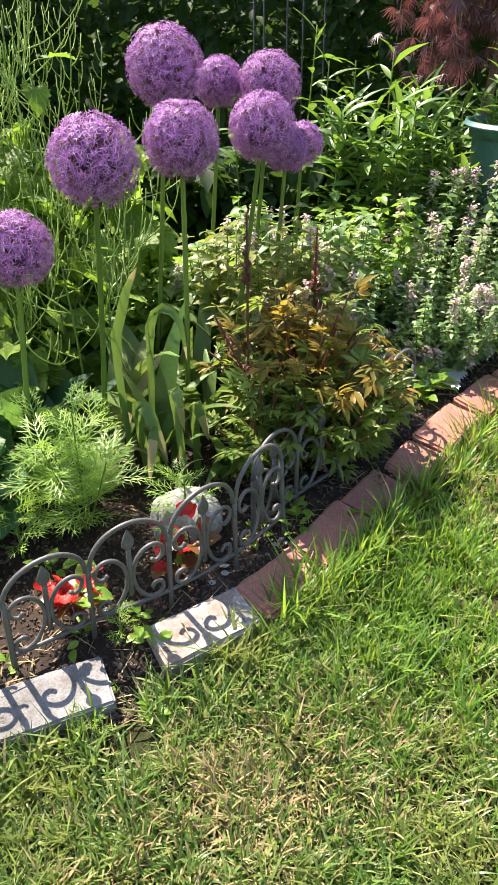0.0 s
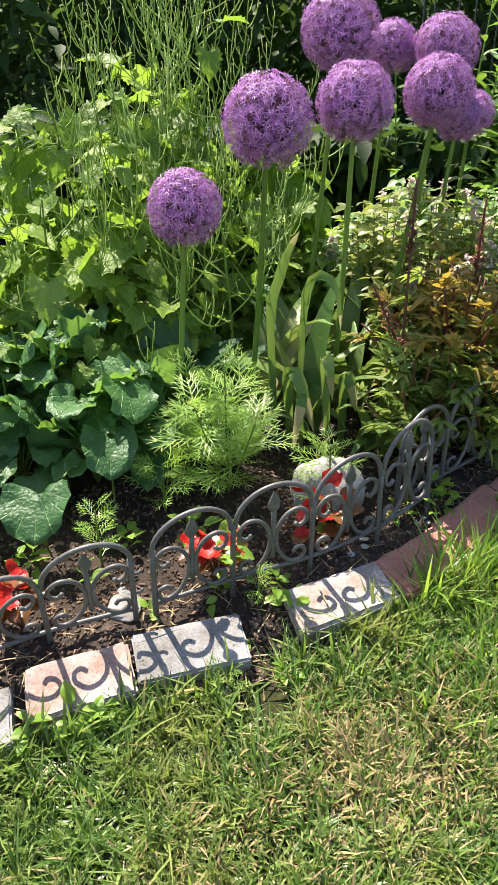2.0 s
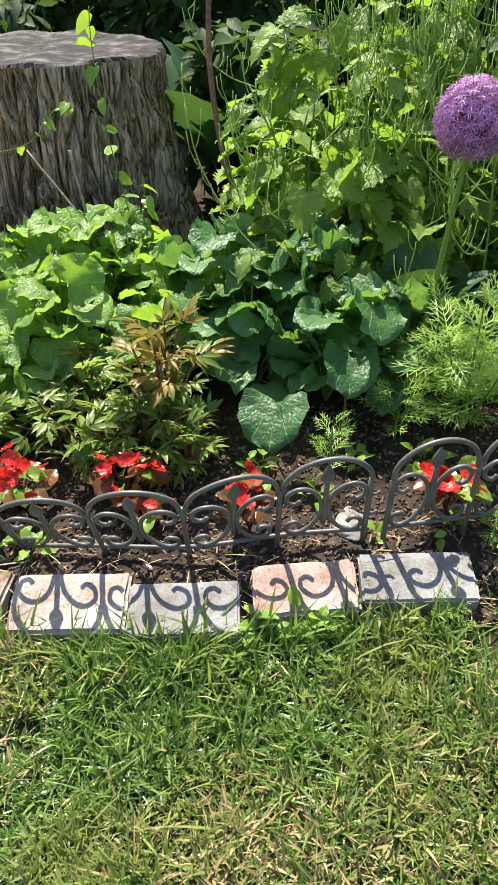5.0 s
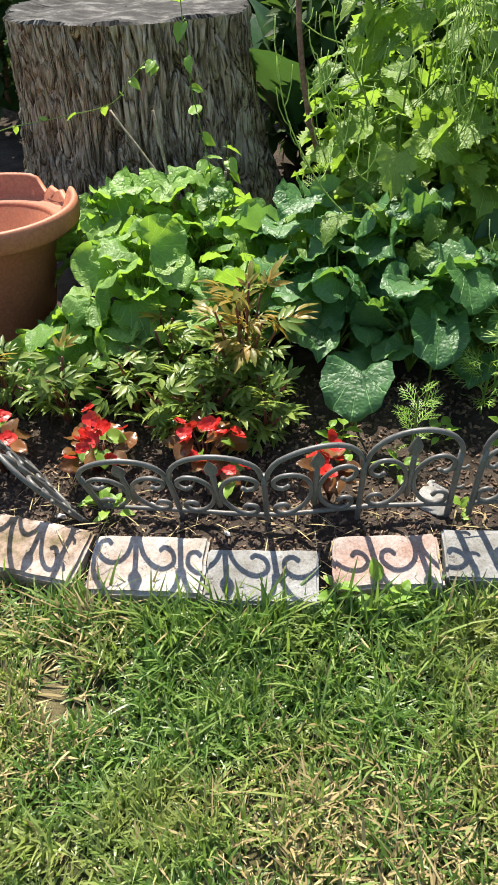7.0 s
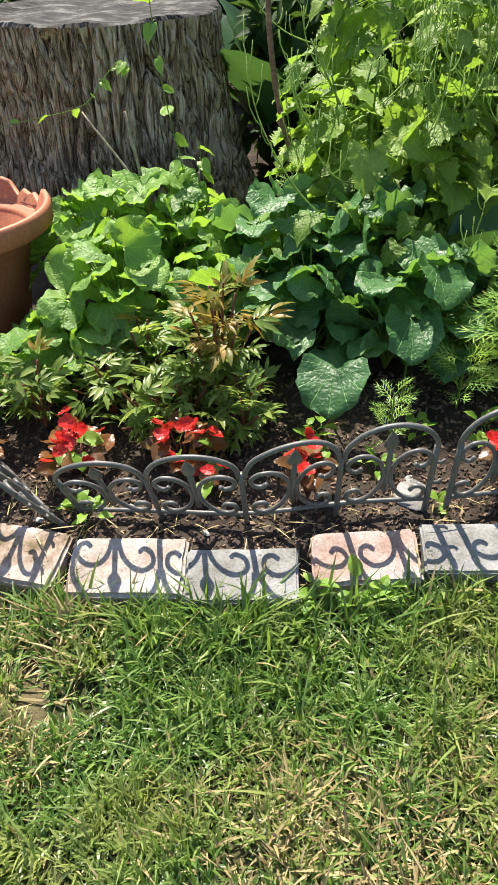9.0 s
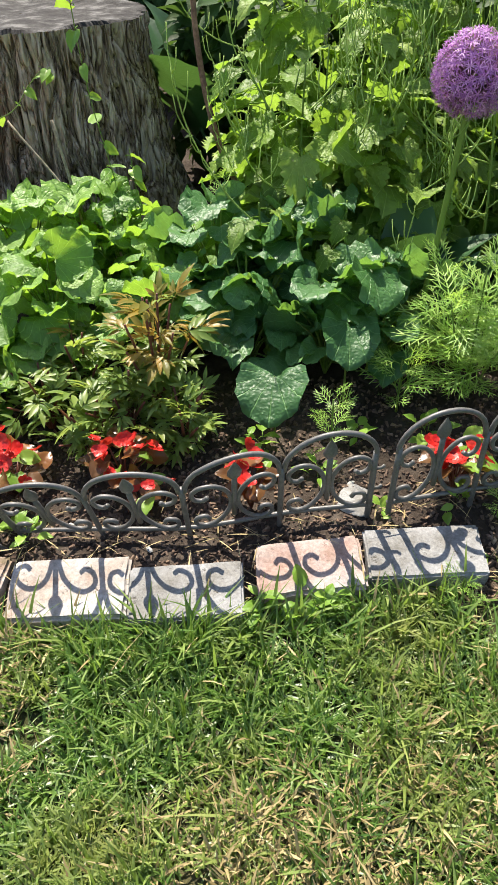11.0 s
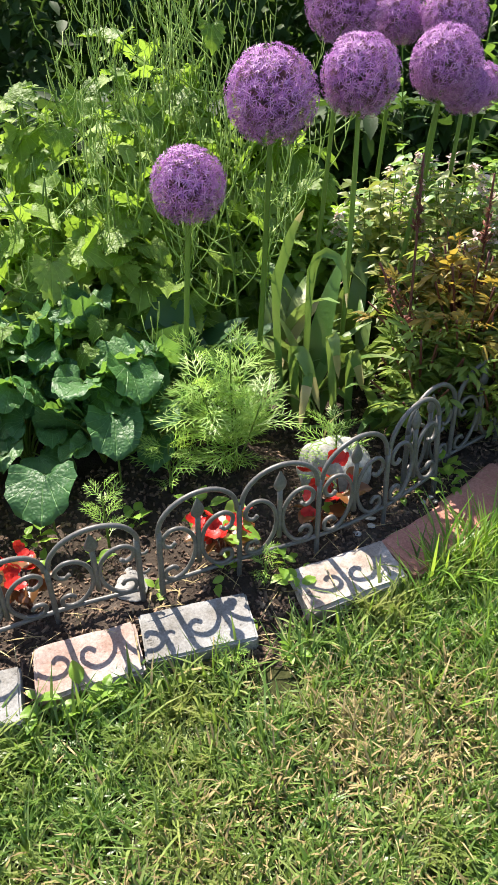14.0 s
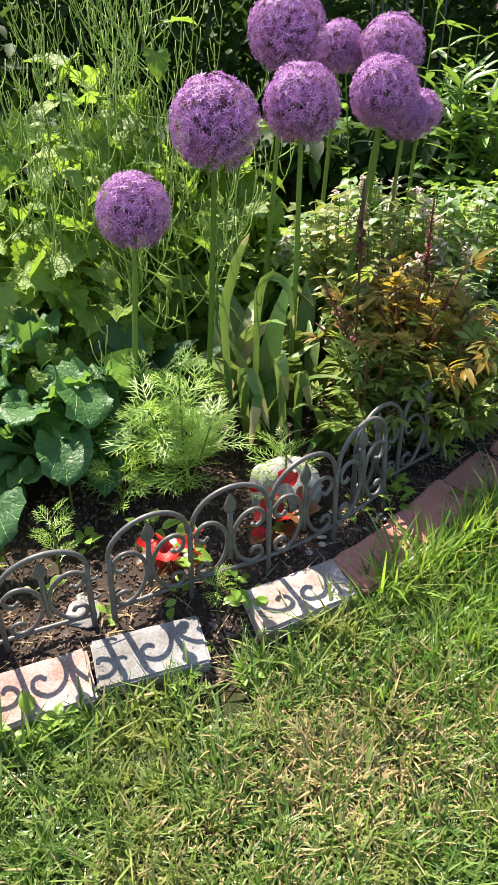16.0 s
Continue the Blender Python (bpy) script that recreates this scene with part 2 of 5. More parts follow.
BARK = bark_mat()
# weathered grey, darkened further to stand for shade falling on the stump's top
CUTWOOD = mottled("weathered_shaded_cut_wood", [(0.38, (0.02, 0.018, 0.016)), (0.52, (0.05, 0.047, 0.043)), (0.66, (0.15, 0.145, 0.135))], 17, 0.9, 0.6, 0.003, 90, 0.2)
TERRACOTTA = mottled("terracotta", [(0.3, (0.40, 0.135, 0.065)), (0.6, (0.47, 0.17, 0.085)), (0.8, (0.52, 0.21, 0.12))], 7, 0.6, 0.2, 0.001, 140, 0.4)
TEAL = mottled("teal_pot", [(0.3, (0.02, 0.10, 0.095)), (0.55, (0.05, 0.16, 0.145)), (0.75, (0.17, 0.22, 0.19))], 5, 0.45, 0.2, 0.001, 120, 0.5)
WIRE = mottled("dark_wire", [(0.3, (0.02, 0.022, 0.022)), (0.7, (0.04, 0.042, 0.042))], 20, 0.5, 0.2, 0.001, 100, 0.4)
WOODY = mottled("woody_stem", [(0.3, (0.15, 0.08, 0.055)), (0.7, (0.31, 0.175, 0.12))], 30, 0.8, 0.5, 0.002, 120, 0.2)
DRYSTEM = mottled("dry_cane", [(0.3, (0.26, 0.21, 0.14)), (0.7, (0.40, 0.34, 0.25))], 30, 0.8, 0.4, 0.002, 120, 0.2)

PURPLE = leaf_mat("allium_petal", (0.25, 0.08, 0.31), (0.45, 0.175, 0.49), (0.77, 0.48, 0.78), 0.5, 0.26, (0.62, 0.28, 0.64))
PEDICEL = leaf_mat("allium_pedicel", (0.11, 0.05, 0.08), (0.17, 0.08, 0.11), (0.26, 0.15, 0.14), 0.6, 0.3, (0.5, 0.3, 0.36))
STALK = leaf_mat("flower_stalk", (0.10, 0.175, 0.024), (0.14, 0.23, 0.034), (0.20, 0.30, 0.06), 0.4, 0.15, (0.35, 0.5, 0.1))
STRAP = leaf_mat("strap_leaf", (0.055, 0.125, 0.03), (0.09, 0.185, 0.042), (0.16, 0.26, 0.075), 0.42, 0.22, (0.34, 0.50, 0.08), patch=0.25, patch_col=(0.42, 0.36, 0.15), spec=0.25)
WITHERED = leaf_mat("withered_leaf", (0.17, 0.19, 0.06), (0.33, 0.29, 0.13), (0.52, 0.44, 0.27), 0.5, 0.35, (0.62, 0.55, 0.25), spec=0.3)
LOBED = leaf_mat("lobed_leaf", (0.095, 0.175, 0.024), (0.175, 0.295, 0.038), (0.30, 0.41, 0.085), 0.5, 0.40, (0.38, 0.62, 0.05), veins=True, spec=0.3)
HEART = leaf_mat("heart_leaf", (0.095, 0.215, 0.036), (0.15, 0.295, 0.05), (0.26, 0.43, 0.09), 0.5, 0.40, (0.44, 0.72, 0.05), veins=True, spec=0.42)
# deeper green heart leaf, with shade over the right-hand clumps put into its colour
HEART_DEEP_SHADED = leaf_mat("deep_shaded_heart_leaf", (0.04, 0.125, 0.038), (0.072, 0.19, 0.054), (0.14, 0.29, 0.09), 0.46, 0.36, (0.28, 0.52, 0.05), veins=True, spec=0.42)
HOSTA = leaf_mat("hosta_leaf", (0.03, 0.085, 0.03), (0.05, 0.125, 0.04), (0.09, 0.19, 0.06), 0.42, 0.2, (0.14, 0.28, 0.04), spec=0.4)
FEATHER = leaf_mat("feathery_leaf", (0.15, 0.30, 0.045), (0.26, 0.44, 0.08), (0.44, 0.59, 0.17), 0.42, 0.40, (0.50, 0.74, 0.10), spec=0.5)
BRONZE = leaf_mat("bronze_leaf", (0.11, 0.13, 0.028), (0.24, 0.20, 0.042), (0.40, 0.235, 0.05), 0.38, 0.42, (0.62, 0.42, 0.05), spec=0.22)
PEONY = leaf_mat("peony_leaf", (0.08, 0.15, 0.032), (0.16, 0.24, 0.05), (0.28, 0.35, 0.09), 0.40, 0.42, (0.50, 0.62, 0.09), spec=0.32)
REDSTEM = leaf_mat("red_stem", (0.10, 0.03, 0.022), (0.17, 0.055, 0.035), (0.26, 0.10, 0.05), 0.5, 0.12)
DEADNETTLE = leaf_mat("nettle_leaf", (0.11, 0.21, 0.07), (0.23, 0.36, 0.13), (0.42, 0.54, 0.25), 0.4, 0.4, (0.46, 0.62, 0.2), spec=0.5)
YELLOWED = leaf_mat("yellowed_leaf", (0.11, 0.17, 0.035), (0.21, 0.26, 0.06), (0.38, 0.37, 0.13), 0.42, 0.38, (0.46, 0.50, 0.08), spec=0.4)
PALE_FLOWER = leaf_mat("pale_pink_flower", (0.60, 0.42, 0.42), (0.74, 0.58, 0.54), (0.85, 0.74, 0.68), 0.6, 0.35, (0.85, 0.7, 0.66))
LANCE = leaf_mat("lance_leaf", (0.07, 0.16, 0.03), (0.115, 0.235, 0.042), (0.21, 0.36, 0.075), 0.42, 0.36, (0.32, 0.52, 0.05), spec=0.5)
POD = leaf_mat("seed_pod", (0.22, 0.34, 0.07), (0.30, 0.44, 0.11), (0.40, 0.54, 0.17), 0.45, 0.25, (0.5, 0.66, 0.14))
MAPLE = leaf_mat("maple_leaf", (0.06, 0.03, 0.035), (0.115, 0.055, 0.06), (0.24, 0.15, 0.15), 0.42, 0.25, (0.34, 0.09, 0.08))
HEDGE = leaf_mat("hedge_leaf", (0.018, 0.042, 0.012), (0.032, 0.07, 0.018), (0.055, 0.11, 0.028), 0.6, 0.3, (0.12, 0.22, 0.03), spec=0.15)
RED_PETAL = leaf_mat("red_petal", (0.40, 0.012, 0.010), (0.56, 0.022, 0.018), (0.68, 0.055, 0.035), 0.4, 0.28, (0.75, 0.07, 0.04))
BEGONIA = leaf_mat("begonia_leaf", (0.08, 0.04, 0.018), (0.14, 0.07, 0.025), (0.25, 0.10, 0.03), 0.3, 0.3, (0.45, 0.15, 0.03))
SILVER = leaf_mat("silver_leaf", (0.45, 0.50, 0.46), (0.55, 0.60, 0.56), (0.66, 0.70, 0.66), 0.7, 0.25, (0.6, 0.65, 0.58))
WEED = leaf_mat("weed_leaf", (0.13, 0.25, 0.03), (0.19, 0.34, 0.045), (0.31, 0.46, 0.08), 0.42, 0.4, (0.45, 0.66, 0.06))

# ---- geometry helpers ----
rng = np.random.default_rng(7)


def mesh_of(name, v, f, mat, smooth=True):
    """A mesh of four-cornered faces from arrays."""
    v, f = np.asarray(v, np.float32).reshape(-1, 3), np.asarray(f, np.int32).reshape(-1, 4)
    me = bpy.data.meshes.new(name)
    me.vertices.add(len(v))
    me.vertices.foreach_set("co", v.ravel())
    me.loops.add(f.size)
    me.loops.foreach_set("vertex_index", f.ravel())
    me.polygons.add(len(f))
    me.polygons.foreach_set("loop_start", np.arange(0, f.size, 4, dtype=np.int32))
    me.polygons.foreach_set("loop_total", np.full(len(f), 4, np.int32))
    me.polygons.foreach_set("use_smooth", np.full(len(f), smooth, bool))
    me.update(calc_edges=True)
    me.materials.append(mat)
    return me


def part(name, vf, mat, parent=None, label="", smooth=True, kind=""):
    ob = new(name, mesh_of(name, vf[0], vf[1], mat, smooth))
    ob.parent = parent
    return tagged(ob, label, kind=kind)


def thing(name, label, category, group="", at=(0, 0, 0)):
    ob = new(name)
    ob.empty_display_size = 0.05
    ob.location = at
    return tagged(ob, label, category, group)


def join(pieces):
    vs, fs, n = [], [], 0
    for v, f in pieces:
        v = np.asarray(v, float).reshape(-1, 3)
        vs.append(v)
        fs.append(np.asarray(f, int).reshape(-1, 4) + n)
        n += len(v)
    return np.concatenate(vs), np.concatenate(fs)


def scatter(tpl, places):
    """Copies of a template (v, f) by 4 x 4 matrices, as one (v, f)."""
    v, f = tpl
    m = np.asarray(places, float)
    h = np.c_[v, np.ones(len(v))]
    out = np.einsum("nij,kj->nki", m, h)[:, :, :3].reshape(-1, 3)
    faces = (f[None] + (np.arange(len(m)) * len(v))[:, None, None]).reshape(-1, 4)
    return out, faces


def place(p, az, el, roll, s, sx=1.0):
    """4 x 4: +y turned up by el, then round z by az (0 = +y), at p, scaled."""
    ca, sa, ce, se, cr, sr = math.cos(az), math.sin(az), math.cos(el), math.sin(el), math.cos(roll), math.sin(roll)
    rz = np.array([[ca, -sa, 0], [sa, ca, 0], [0, 0, 1]])
    rx = np.array([[1, 0, 0], [0, ce, -se], [0, se, ce]])
    ry = np.array([[cr, 0, sr], [0, 1, 0], [-sr, 0, cr]])
    m = np.eye(4)
    m[:3, :3] = rz @ rx @ ry @ np.diag([s * sx, s, s])
    m[:3, 3] = p
    return m


def smooth_line(pts, per=6):
    """Catmull-Rom through points."""
    p = np.asarray(pts, float)
    q = np.vstack([2 * p[0] - p[1], p, 2 * p[-1] - p[-2]])
    out = []
    for i in range(1, len(q) - 2):
        for k in range(per):
            t = k / per
            out.append(0.5 * (2 * q[i] + (q[i + 1] - q[i - 1]) * t + (2 * q[i - 1] - 5 * q[i] + 4 * q[i + 1] - q[i + 2]) * t * t + (3 * q[i] - q[i - 1] - 3 * q[i + 1] + q[i + 2]) * t ** 3))
    out.append(p[-1])
    return np.array(out)


def tube(pts, r0, r1=None, sides=6):
    """A tube along a line, with closed, rounded ends."""
    p = np.asarray(pts, float)
    r1 = r0 if r1 is None else r1
    n = len(p)
    rad = np.linspace(r0, r1, n)
    tan = np.gradient(p, axis=0)
    tan /= np.linalg.norm(tan, axis=1)[:, None] + 1e-9
    up = np.array([0.13, 0.27, 0.95]) if abs(tan[0][2]) < 0.8 else np.array([0.9, 0.3, 0.1])
    rings = []
    a = np.linspace(0, 2 * math.pi, sides, endpoint=False)
    for i in range(n):
        s = np.cross(tan[i], up)
        s /= np.linalg.norm(s) + 1e-9
        up = np.cross(s, tan[i])
        rings.append(p[i] + rad[i] * (np.cos(a)[:, None] * s + np.sin(a)[:, None] * up))
    rings.insert(0, p[0] + (rings[0] - p[0]) * 0.05)
    rings.append(p[-1] + (rings[-1] - p[-1]) * 0.05)
    v = np.concatenate(rings)
    f = [(i * sides + k, i * sides + (k + 1) % sides, (i + 1) * sides + (k + 1) % sides, (i + 1) * sides + k) for i in range(len(rings) - 1) for k in range(sides)]
    return v, np.array(f)


def lathe(profile, n=32, wobble=None):
    """A surface of revolution about z: (r, z) pairs."""
    a = np.linspace(0, 2 * math.pi, n, endpoint=False)
    v = []
    for j, (r, z) in enumerate(profile):
        for t in a:
            k = wobble(t, j) if wobble else 1.0
            v.append((r * k * math.cos(t), r * k * math.sin(t), z))
    f = [(j * n + i, j * n + (i + 1) % n, (j + 1) * n + (i + 1) % n, (j + 1) * n + i) for j in range(len(profile) - 1) for i in range(n)]
    return np.array(v), np.array(f)


def leaf_shape(stations, fold=0.25, droop=0.3, wave=0.0, cup=0.0):
    """A leaf 1 long along +y from its base. Stations: (way along the midrib, way along at the edge, half width)."""
    v, f = [], []
    for i, (s, es, w) in enumerate(stations):
        zm = -droop * s * s
        ez = -droop * es * abs(es) + fold * w + wave * math.sin(i * 2.1) * w - cup * w * w * 4
        v += [(-w, es, ez), (-w * 0.5, (s + es) / 2, (zm + ez) / 2 + 0.01), (0, s, zm), (w * 0.5, (s + es) / 2, (zm + ez) / 2 + 0.01), (w, es, ez - wave * w * 0.4)]
    for i in range(len(stations) - 1):
        for k in range(4):
            a = i * 5 + k
            f.append((a, a + 1, a + 6, a + 5))
    return np.array(v), np.array(f)


def thin_leaf(width, fold=0.2, droop=0.3, n=4, belly=0.4):
    """A narrow leaf of 2 x n faces, widest at belly."""
    v, f = [], []
    for i in range(n + 1):
        s = i / n
        w = width * (math.sin(math.pi * min(1, (s / belly) * 0.5 if s < belly else 0.5 + 0.5 * (s - belly) / (1 - belly))) * 0.95 + 0.05)
        z = -droop * s * s
        v += [(-w, s, z + fold * w), (0, s, z), (w, s, z + fold * w)]
    for i in range(n):
        a = i * 3
        f += [(a, a + 1, a + 4, a + 3), (a + 1, a + 2, a + 5, a + 4)]
    return np.array(v), np.array(f)


def ground_z(x, y):
    """The lawn's slope, and the bed a little above it behind the bricks."""
    step = np.clip((y - edge_y(x) - 0.05) / 0.07, 0, 1)
    return 0.0366 * np.clip(x, -4, 4) + 0.083 * np.clip(y, -1.5, 2.6) - 0.055 + 0.035 * step


EDGE = [(-1.9, 0.43), (-1.22, 0.46), (-0.97, 0.5), (-0.74, 0.575), (-0.57, 0.65), (-0.39, 0.77), (-0.2, 0.87), (0.02, 1.02), (0.14, 1.14), (0.3, 1.31), (0.45, 1.5), (0.6, 1.68), (0.75, 1.84), (1.4, 2.5)]
EX, EY = np.array(EDGE).T


def edge_y(x):
    """The lawn's edge along the bricks."""
    return np.interp(x, EX, EY)

# ---- ground ----
rng = np.random.default_rng(101)


def build_ground():
    near = np.arange(-2.4, 1.6, 0.03)
    xs = np.concatenate([[-200, -60, -20, -8, -4.5, -3.0], near, [2.2, 3.0, 4.5, 8, 20, 60, 200]])
    ys = np.concatenate([[-200, -60, -20, -8, -4, -2, -1, -0.4], np.arange(0.0, 2.7, 0.03), [2.9, 3.2, 3.6, 4.1], [6, 10, 25, 80, 250]])
    gx, gy = np.meshgrid(xs, ys)
    gz = ground_z(gx, gy)
    bed = gy > edge_y(gx) - 0.01
    bump = np.array([noise.noise((x * 7, y * 7, 0)) for x, y in zip(gx.ravel(), gy.ravel())]).reshape(gx.shape)
    gz = gz + np.where(bed, 0.012, 0.006) * bump - np.where(bed, 0.006, 0.0)
    n = len(xs)
    v = np.stack([gx, gy, gz], -1).reshape(-1, 3)
    f = np.array([(j * n + i, j * n + i + 1, (j + 1) * n + i + 1, (j + 1) * n + i) for j in range(len(ys) - 1) for i in range(n - 1)])
    mids = v[f].mean(1)
    soil = (mids[:, 1] > edge_y(mids[:, 0]) - 0.03) & (mids[:, 1] < 5) & (np.abs(mids[:, 0]) < 4.5)
    me = mesh_of("ground", v, f, TURF)
    me.materials.append(SOIL)
    me.polygons.foreach_set("material_index", soil.astype(np.int32))
    tagged(new("ground", me), "worn lawn and dark garden soil", "ground", kind="structure")


build_ground()


def build_lawn():
    """Fine blades, denser and longer along the bricks; some of them dry."""
    n = 390000
    x, y = rng.uniform(-1.55, 1.15, n), rng.uniform(0.02, 2.2, n)
    gap = edge_y(x) - y
    keep = (gap > rng.normal(0, 0.012, n) - 0.005) & (gap < 0.8) & ((gap < 0.62) | (rng.random(n) < 0.6))
    x, y, gap = x[keep], y[keep], gap[keep]
    n = len(x)
    dens = np.array([noise.noise((a * 3.1, b * 3.1, 5.0)) + 0.6 * noise.noise((a * 9, b * 9, 2.0)) for a, b in zip(x, y)])
    worn = np.array([noise.noise((a * 2.3 + 4, b * 2.3, 9.0)) for a, b in zip(x, y)])
    strip = ((x + 0.885 + 0.22 * (y - 0.36)) / 0.038) ** 2 + ((y - 0.36) / 0.19) ** 2
    bare = 0.5 * np.exp(-strip) + np.exp(-((x + 0.20) / 0.08) ** 2) * (gap < 0.15) * 1.3
    tuft = np.array([noise.noise((a * 26, b * 26, 1.5)) for a, b in zip(x, y)])
    keep = rng.random(n) > 0.25 * (dens < -0.25) + 0.55 * bare + 0.55 * (tuft < -0.05)
    x, y, gap, dens, worn, strip, tuft = x[keep], y[keep], gap[keep], dens[keep], worn[keep], strip[keep], tuft[keep]
    n = len(x)
    length = rng.uniform(0.016, 0.044, n) * (1 + 0.4 * dens + 0.5 * tuft) * (1 + 1.25 * np.exp(-gap / 0.08)) * np.where(rng.random(n) < 0.04, 1.7, 1)
    az = np.array([9 * noise.noise((a * 6, b * 6, 7.0)) for a, b in zip(x, y)]) + rng.normal(0, 1.8, n)
    fresh = rng.random(n) < 0.8 / (1 + np.exp(-(x + 0.5 * (0.36 - gap) - 0.30) / 0.06))
    length = np.where(fresh, length * 1.2, length)
    lean = np.abs(rng.normal(0.72, 0.4, n)) * np.where(fresh, 0.7, 1.0)
    curl = rng.uniform(0.0, 0.45, n)
    wid = rng.uniform(0.0008, 0.0025, n) * (1 + 0.4 * np.exp(-gap / 0.08))
    k = 4
    s = np.linspace(0, 1, k)[None]
    taper = np.array([0.8, 1.0, 0.75, 0.08])[None]
    a = lean[:, None] + curl[:, None] * s
    along, up = s * length[:, None] * np.sin(a), s * length[:, None] * np.cos(a) + 0.001
    cx = x[:, None] + along * np.sin(az)[:, None]
    cy = y[:, None] + along * np.cos(az)[:, None]
    cz = ground_z(x, y)[:, None] + up
    sx, sy = wid[:, None] * taper * np.cos(az)[:, None], -wid[:, None] * taper * np.sin(az)[:, None]
    v = np.stack([np.stack([cx - sx, cy - sy, cz], -1), np.stack([cx + sx, cy + sy, cz], -1)], 2).reshape(n, 2 * k, 3)
    f0 = np.array([(2 * i, 2 * i + 1, 2 * i + 3, 2 * i + 2) for i in range(k - 1)])
    dry = rng.random(n) < np.clip(0.10 + 0.35 * worn + 0.4 * np.exp(-((x + 0.40) / 0.15) ** 2 - ((y - 0.36) / 0.11) ** 2) + 0.4 * np.exp(-strip / 2) + 0.4 * np.exp(-((x - 0.02) / 0.17) ** 2 - ((y - 0.72) / 0.12) ** 2), 0.03, 0.6)
    fresh &= ~dry
    for name, pick, mat, label in (("fresh_grass", fresh, LUSH, "fresh lime-green grass along the bricks"), ("grass", ~dry & ~fresh, GRASS, "short green lawn grass with yellowed patches"), ("dry_grass", dry, STRAW, "dry straw-coloured grass blades in the lawn")):
        m = int(pick.sum())
        f = (f0[None] + (np.arange(m) * 2 * k)[:, None, None]).reshape(-1, 4)
        tagged(part(name, (v[pick].reshape(-1, 3), f), mat), label, "grass", kind="stuff")
    n = 90000
    x, y = rng.uniform(-3.6, 3.2, n), rng.uniform(-3.2, 2.6, n)
    gap = edge_y(x) - y
    keep = (gap > 0.0) & ~((gap < 0.72) & (y > 0.03) & (x > -1.5) & (x < 1.1)) & (np.hypot(x, y + 0.3) < 3.3 + rng.normal(0, 0.25, n))
    x, y = x[keep], y[keep]
    tuft = [place((a, b, ground_z(a, b)), rng.uniform(0, 6.3), rng.uniform(0.5, 1.4), 0, rng.uniform(0.03, 0.065)) for a, b in zip(x, y)]
    tagged(part("lawn_grass", scatter(thin_leaf(0.07, 0.3, 0.4, 2, 0.3), tuft), GRASS), "short mown lawn grass around the bed", "grass", kind="stuff")


build_lawn()


def build_mulch():
    box = (np.array([(-1, -1, 0), (1, -1, 0), (1, 1, 0), (-1, 1, 0), (-.9, -.9, 1), (.8, -.9, 1), (.9, .8, 1), (-.8, .9, 1)], float) * (0.5, 0.5, 1), np.array([(4, 5, 6, 7), (0, 1, 5, 4), (1, 2, 6, 5), (2, 3, 7, 6), (3, 0, 4, 7)]))
    ms = []
    for _ in range(19000):
        x = rng.uniform(-1.7, 0.9)
        y = edge_y(x) + rng.uniform(0.0, 1) ** 1.6 * 0.7 - 0.01
        m = place((x, y, ground_z(x, y) + 0.012 * noise.noise((x * 7, y * 7, 0)) - 0.008), rng.uniform(0, 6.3), rng.normal(0, 0.3), rng.normal(0, 0.3), 1)
        k = rng.uniform(0.18, 0.62)
        m[:3, :3] = m[:3, :3] @ np.diag([0.008 * k, 0.02 * k * rng.uniform(0.5, 1.6), 0.006])
        ms.append(m)
    tagged(part("mulch", scatter(box, ms), MULCH, smooth=False), "dark shredded bark mulch on the bed", "mulch", kind="stuff")
    st = thin_leaf(0.02, 0.2, 0.1, 3, 0.5)
    ms = []
    for _ in range(520):
        x = rng.uniform(-1.5, 0.8)
        y = edge_y(x) + rng.uniform(-0.05, 0.26)
        ms.append(place((x, y, ground_z(x, y) + rng.uniform(0.002, 0.02)), rng.uniform(0, 6.3), rng.normal(0, 0.12), 0, rng.uniform(0.025, 0.08)))
    tagged(part("straw", scatter(st, ms), STRAW), "dry stalks lying on the mulch", "straw", kind="stuff")


build_mulch()

# ---- edging bricks ----
rng = np.random.default_rng(102)


def lawn_z(x, y):
    return 0.0366 * x + 0.083 * y - 0.055


def brick_mesh(length, width, height, worn, seed):
    """A block with worn, rounded edges and an uneven surface."""
    r = random.Random(seed)
    bm = bmesh.new()
    bmesh.ops.create_cube(bm, size=1, matrix=Matrix.Diagonal((length, width, height, 1)))
    bmesh.ops.bevel(bm, geom=bm.edges[:], offset=worn, segments=3, affect="EDGES")
    bmesh.ops.subdivide_edges(bm, edges=[e for e in bm.edges if e.calc_length() > 0.05], cuts=9, use_grid_fill=True)
    o = Vector((r.uniform(0, 50), r.uniform(0, 50), 0))
    for v in bm.verts:
        q = v.co * 28 + o
        v.co += Vector((noise.noise(q), noise.noise(q + Vector((9, 0, 0))), noise.noise(q + Vector((0, 9, 0))))) * worn * 0.42
    me = bpy.data.meshes.new("edging_brick")
    bm.to_mesh(me)
    bm.free()
    for p in me.polygons:
        p.use_smooth = False
    return me


